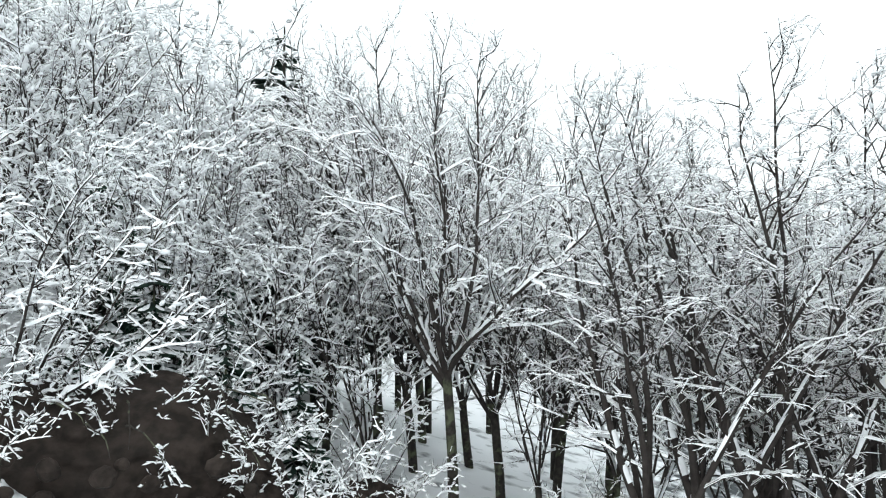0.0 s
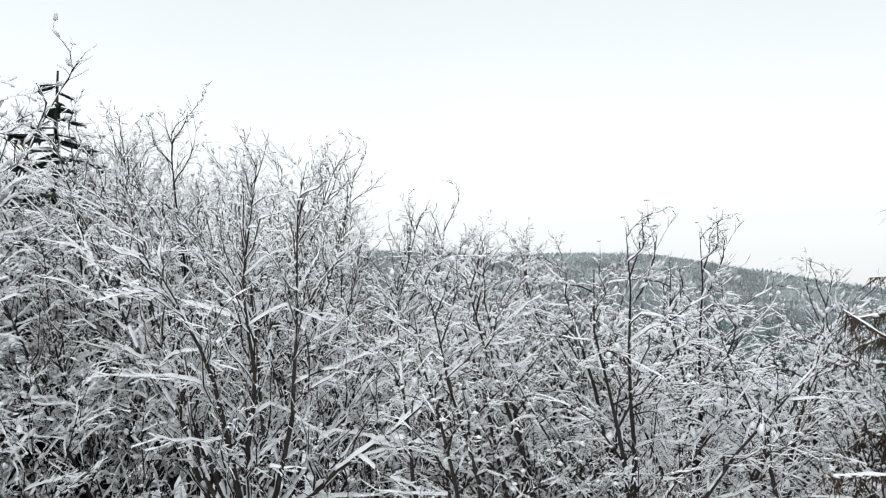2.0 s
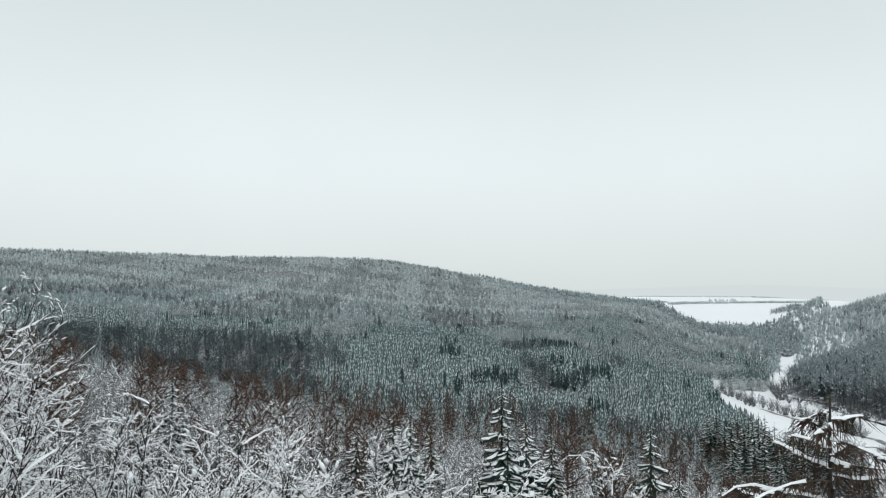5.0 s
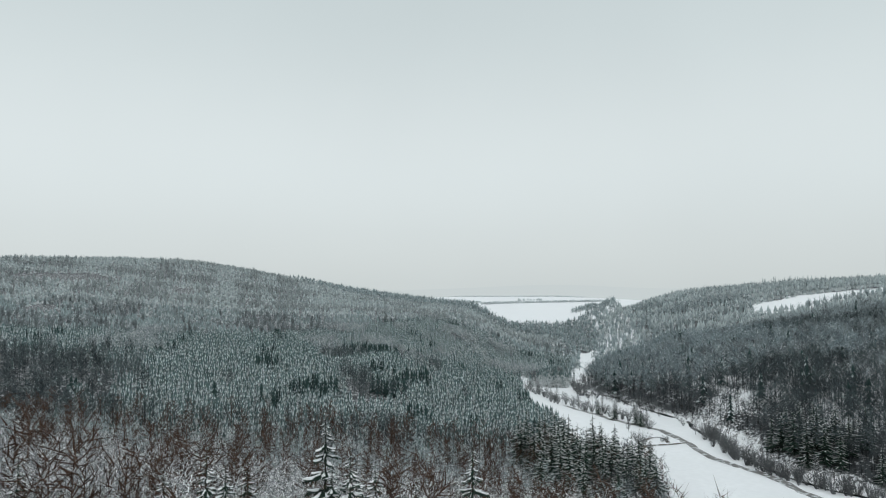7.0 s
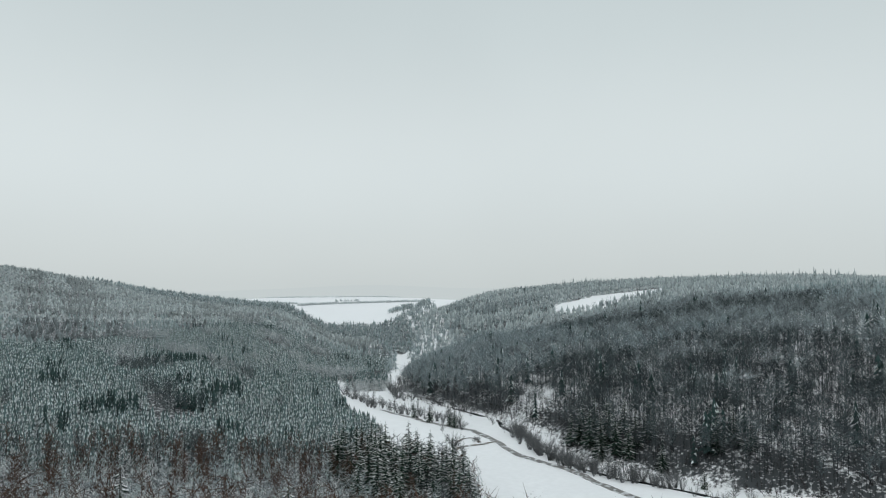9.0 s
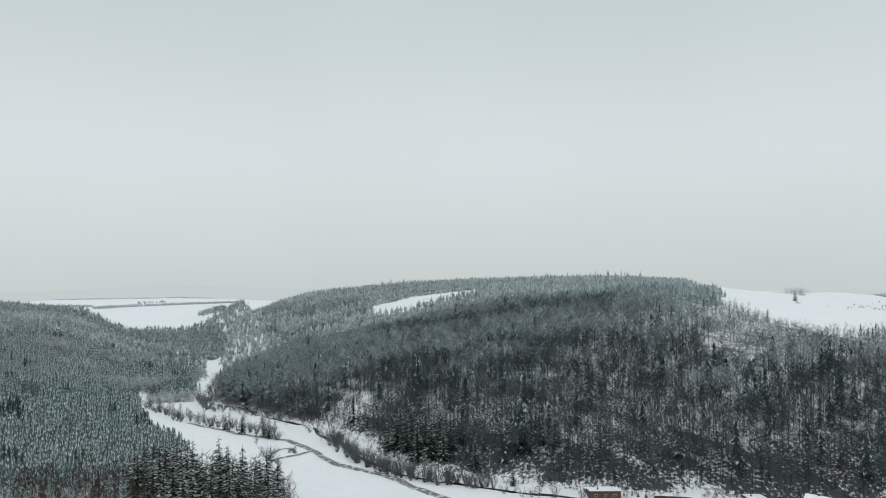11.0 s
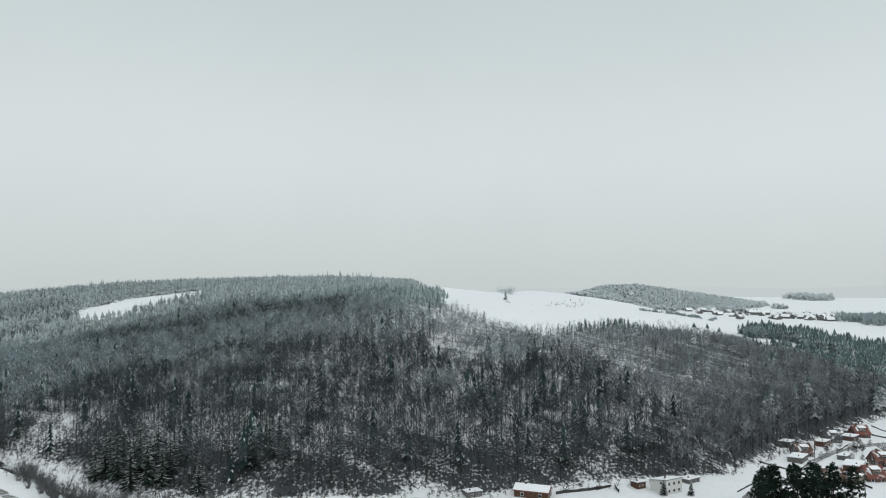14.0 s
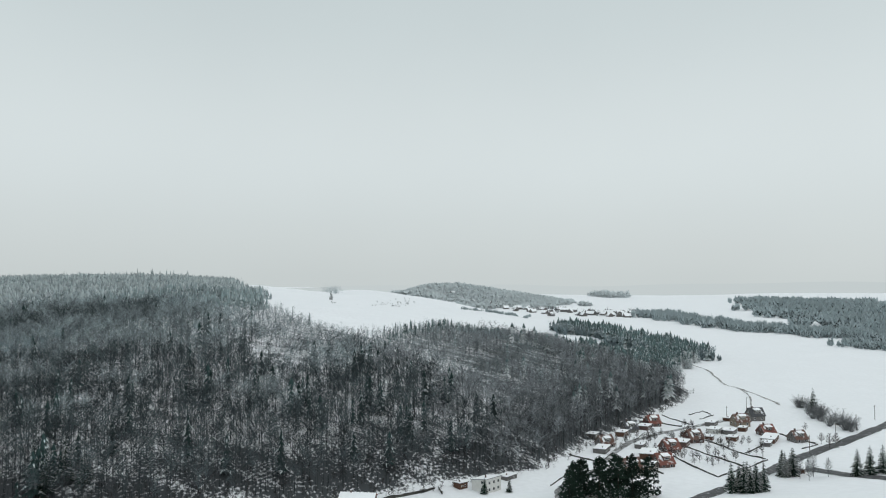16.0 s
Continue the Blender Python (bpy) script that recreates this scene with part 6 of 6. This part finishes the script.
flat_shed("barn", 266, -9, 8, 5.5, 11.0, 3.2, BRICK, "dark red-brown barn with a snowy roof", 0.6, "barn")
flat_shed("shed", 273, -8, 12, 2.8, 11.0, 2.0, GREYWALL, "long low grey lean-to at the foot of the wood")
SHEDS = [(302, -229, 30, 5.0, 6.0, GREYWALL, "low grey garden shed under thick snow"), (316, -271, 28, 4.0, 6.0, BROWNWOOD, "brown woodshed with a snow-white roof"), (320, -282, 28, 3.5, 4.5, GREYWALL, "small grey hut under snow"),
         (287, -281, 30, 4.5, 6.0, BROWNWOOD, "brown garden shed under thick snow"), (298, -313, 25, 5.0, 8.0, GREYWALL, "long grey outbuilding with a snowy roof"), (304, -334, 20, 4.0, 6.0, BROWNWOOD, "dark brown shed beside the slate-roofed house"),
         (274, -284, 30, 3.5, 5.0, BROWNWOOD, "small brown hut between snowy gardens"), (250, -297, 28, 4.5, 7.0, GREYWALL, "low grey workshop under thick snow"), (278, -239, 30, 4.0, 5.0, GREYWALL, "small grey shed by the village street"),
         (280, -317, 25, 4.0, 5.5, BROWNWOOD, "brown shed behind the ochre house")]
flat_shed("bus_shelter", 205, -258, 30, 5.0, 9.0, 3.0, BROWNWOOD, "low brown pavilion with a snowy roof by the junction", category="shelter")

for x, y, turn, wide, long, wall_mat, words in SHEDS:
    flat_shed("shed", x, y, turn, wide, long, 2.4, wall_mat, words)

# the village out on the plain
cottage = house("far_house", 1010, -870, 20, 9, 12, 3.5, 42, GREYWALL, TILE_GREY, 1.0, "far village house with a snow-white roof", False, False)
barn = house("far_barn", 1001, -888, 75, 12, 34, 5.0, 30, GREYWALL, TILE_GREY, 1.0, "long far barn with a snow-white roof at the village end", False, False)
STREET = [(970, -893), (1040, -880), (1113, -890), (1210, -880), (1290, -862), (1415, -850), (1470, -780), (1500, -740)]
for k in range(85):
    u = random.random() * (len(STREET) - 1)
    i = int(u)
    u -= i
    x = STREET[i][0] * (1 - u) + STREET[i + 1][0] * u + random.gauss(0, 26)
    y = STREET[i][1] * (1 - u) + STREET[i + 1][1] * u + random.gauss(0, 30)
    if k < 70:
        copy_thing(cottage, pose(x, y, float(height(x, y)) - 0.3, 0, 0, random.uniform(0, 180)))
    elif k < 74:
        copy_thing(barn, pose(x, y, float(height(x, y)) - 0.3, 0, 0, random.uniform(0, 180)))
    plant(random.choice((alder_far, round_tree)), x + random.uniform(-18, 18), y + random.uniform(-18, 18), random.uniform(0, 360), random.uniform(0.6, 1.0))
for x, y, s in [(1060, -905, 0.8), (985, -900, 0.8), (1180, -850, 0.7), (1230, -890, 0.7)]:
    plant(fir_dark, x, y, random.uniform(0, 360), s)

# ---- gardens ----
HEDGE = material("dark_hedge", (0.07, 0.068, 0.062), 0.95, snow=(0.45, 0.2, 0.8), grain=(0.4, 3.0))


def hedge(line, wide, tall, label="clipped dark hedge with snow on top"):
    """A low hedge with an uneven top along a line."""
    v, f = [], []
    for i in range(len(line) - 1):
        (ax, ay), (bx, by) = line[i], line[i + 1]
        n = max(2, int(math.hypot(bx - ax, by - ay) / 2))
        ln = math.hypot(bx - ax, by - ay)
        sx, sy = -(by - ay) / ln, (bx - ax) / ln
        for k in range(n + (i == len(line) - 2)):
            u = k / n
            x, y = ax + (bx - ax) * u, ay + (by - ay) * u
            z = float(height(x, y))
            w, h = wide * random.uniform(0.4, 0.6), tall * random.uniform(0.8, 1.2)
            v += [(x - sx * w, y - sy * w, z - 0.2), (x - sx * w * 0.8, y - sy * w * 0.8, z + h), (x + sx * w * 0.8, y + sy * w * 0.8, z + h * random.uniform(0.9, 1.1)), (x + sx * w, y + sy * w, z - 0.2)]
    for b in range(0, len(v) - 4, 4):
        f += [(b + k, b + 4 + k, b + 5 + k, b + 1 + k) for k in range(3)]
    f += [(0, 1, 2, 3), (len(v) - 1, len(v) - 2, len(v) - 3, len(v) - 4)]
    return tagged(mesh_object("hedge", v, f, HEDGE), label, "hedge")


for line in ([(262, -242), (239, -233), (220, -227)], [(270, -260), (247, -256), (228, -252)], [(276, -281), (251, -274), (229, -270)], [(220, -227), (224, -248), (229, -270)], [(333, -310), (305, -303)],
             [(244, -273), (249, -292)], [(270, -328), (259, -325)], [(249, -325), (238, -320), (236, -305)], [(283, -198), (266, -203), (275, -218)], [(259, -217), (236, -212)], [(300, -262), (291, -248)],
             [(318, -290), (304, -296)], [(262, -184), (254, -172), (246, -160)]):
    hedge(line, 0.6, 0.65)
hedge([(269, -27), (267, -40)], 0.8, 1.1)
hedge([(261, -92), (263, -105), (265, -117)], 0.4, 1.2, "weathered dark board fence with snow along the top")
hedge([(266, -119), (257, -116)], 0.4, 1.1, "weathered dark board fence with snow along the top")
hedge([(326, -326), (331, -343), (318, -337), (314, -322)], 1.4, 0.5, "low dark earth edging round a snowy pond")
apple = settle(small_tree(95, 4.2, "small leafless fruit tree in a snowy garden", "fruit_tree", 0.3, reach=0.45, bole=0.25), 240, -235)
for k in range(95):
    u, w = random.random(), random.random()
    x = 232 + 62 * u + 8 * w
    y = -232 - 60 * w - 8 * u
    if min(math.hypot(x - a, y - b) for a, b in ((266, -247), (274, -272), (247, -223), (270, -260), (262, -229), (289, -226), (314, -283), (268, -294), (279, -305), (246, -213), (284, -299))) > 6.0:
        plant(apple, x, y, random.uniform(0, 360), random.uniform(0.75, 1.45))
for x, y, s in [(285, -236, 1.3), (292, -236, 1.0), (277, -226, 1.1), (229, -316, 1.9), (231, -324, 1.8), (238, -323, 1.5), (335, -312, 1.3), (262, -345, 1.2), (300, -300, 1.0)]:
    plant(apple, x, y, random.uniform(0, 360), s)
PINES = [(221, -150), (223, -153), (227, -160), (221, -164), (226, -170), (227, -177), (221, -173), (215, -175), (226, -156), (229, -163), (218, -177), (216, -169), (213, -181)]


def pine_tree(seed, tall, label):
    """A ragged pine: a bare trunk and a crown of ragged needle tufts dusted with snow."""
    r = random.Random(seed)
    w = Wood(seed)
    w.limb([Vector((0, 0, -0.4)), Vector((0.1, 0, tall * 0.5)), Vector((0, 0.1, tall * 0.92))], tall * 0.016, 0.05, 6, 0)
    w.split_trunk()
    boughs = [(r.uniform(0.02, 0.97), r.uniform(0, 2 * math.pi), r.uniform(0.7, 1.15)) for _ in range(64)]
    for k in range(640):
        u, a, far = boughs[k % 64]
        q = math.sqrt(r.uniform(0.03, 1))
        u = min(1.0, max(0.05, u + r.gauss(0, 0.018) + 0.05 * q))
        a += r.gauss(0, 0.22)
        z = tall * (0.03 + 0.97 * u)
        reach = tall * 0.36 * far * (1.04 - u) ** 0.6 * q
        p = Vector((reach * math.cos(a), reach * math.sin(a), z))
        size = r.uniform(0.35, 0.7) * tall / 14
        for j in range(9):
            d = Vector((r.gauss(0, 1), r.gauss(0, 1), r.gauss(0.3, 0.7))).normalized()
            s = d.cross(Vector((r.gauss(0, 1), r.gauss(0, 1), r.gauss(0, 1)))).normalized()
            b = len(w.v)
            w.v += [p - s * size * 0.33, p + s * size * 0.33, p + d * size * r.uniform(0.8, 1.3)]
            w.f.append((b, b + 1, b + 2))
        if r.random() < 0.10:
            w.clump(p + Vector((0, 0, size * 0.3)), size * r.uniform(0.2, 0.5))
        if k % 6 == 0:
            w.twig(Vector((0, 0, z - reach * 0.4)), (p - Vector((0, 0, z - reach * 0.4))).normalized(), reach, 0.06, 0)
    return w.object("pine", label, "pine", BARK, NEEDLES)


pine = settle(pine_tree(33, 13.0, "dense ragged dark pine with little snow in a garden"), *PINES[0])
for x, y in PINES[1:]:
    plant(pine, x, y, random.uniform(0, 360), random.uniform(0.95, 1.3))
yew = settle(spruce(34, 8.0, "dense dark clipped conifer in a tight row", 0.15, 15), 195, -209, 0, 1.3)
for x, y in [(196, -206), (194, -208), (192, -208), (190, -209), (189, -211), (191, -213), (193, -211), (188, -214), (204, -246), (202, -245), (203, -251), (206, -249), (201, -249), (180, -258), (178, -263), (176, -268)]:
    plant(yew, x, y, random.uniform(0, 360), random.uniform(1.25, 1.5))
for x, y in [(193, -250), (190, -243), (196, -246), (188, -252), (199, -241)]:
    plant(alder_far, x, y, random.uniform(0, 360), random.uniform(0.9, 1.2))

for x, y, s in [(270, -16.5, 0.2), (271, -19.5, 0.22), (270, -21.5, 0.22), (268, -24, 0.3), (250, -131, 0.62), (247.5, -141, 0.6)]:
    plant(yew, x, y, random.uniform(0, 360), s * (1.3 if s > 0.5 or y > -30 else 2.4))
plant(fir_dark, 277, 24, 30, 0.42)
plant(osier_far, 278, 13, 80, 0.9)

POLEWOOD = material("weathered_pole", (0.13, 0.11, 0.09), 0.9, grain=(0.3, 6.0))


def utility_pole(x, y, turn):
    root = tagged(new("utility_pole"), "weathered wooden power pole with a crossarm", "pole", "poles along the road")
    root.matrix_basis = pose(x, y, float(height(x, y)) - 0.1, 0, 0, turn)
    w = Wood(3)
    w.limb([Vector((0, 0, 0)), Vector((0, 0, 4.5)), Vector((0, 0, 9.0))], 0.17, 0.11, 8, 0)
    part("post", w.v, w.f, POLEWOOD, root)
    bm = bmesh.new()
    box(bm, -0.9, 0.9, -0.07, 0.07, 8.2, 8.36, 0.02)
    arm = bm_part("crossarm", bm, POLEWOOD, root)
    for k in (-0.75, 0.0, 0.75):
        bm = bmesh.new()
        box(bm, k - 0.06, k + 0.06, -0.06, 0.06, 8.36 if k else 9.0, 8.6 if k else 9.2, 0.03)
        bm_part("insulator", bm, FRAME, arm if k else root)
    return root


first_pole = utility_pole(262, -410, 80)
for x, y in [(250, -372), (240, -338), (228, -299), (216, -250), (304, -333), (282, -227), (226, -199), (318, -368)]:
    copy_thing(first_pole, pose(x, y, float(height(x, y)) - 0.1, 0, 0, random.uniform(60, 100)))

# the hut up in the wood near the start
flat_shed("hut", -19.4, 54.5, 250, 4.2, 4.6, 4.4, BROWNWOOD, "dark wooden hut with a snowy roof among trees", 1.0, "hut")
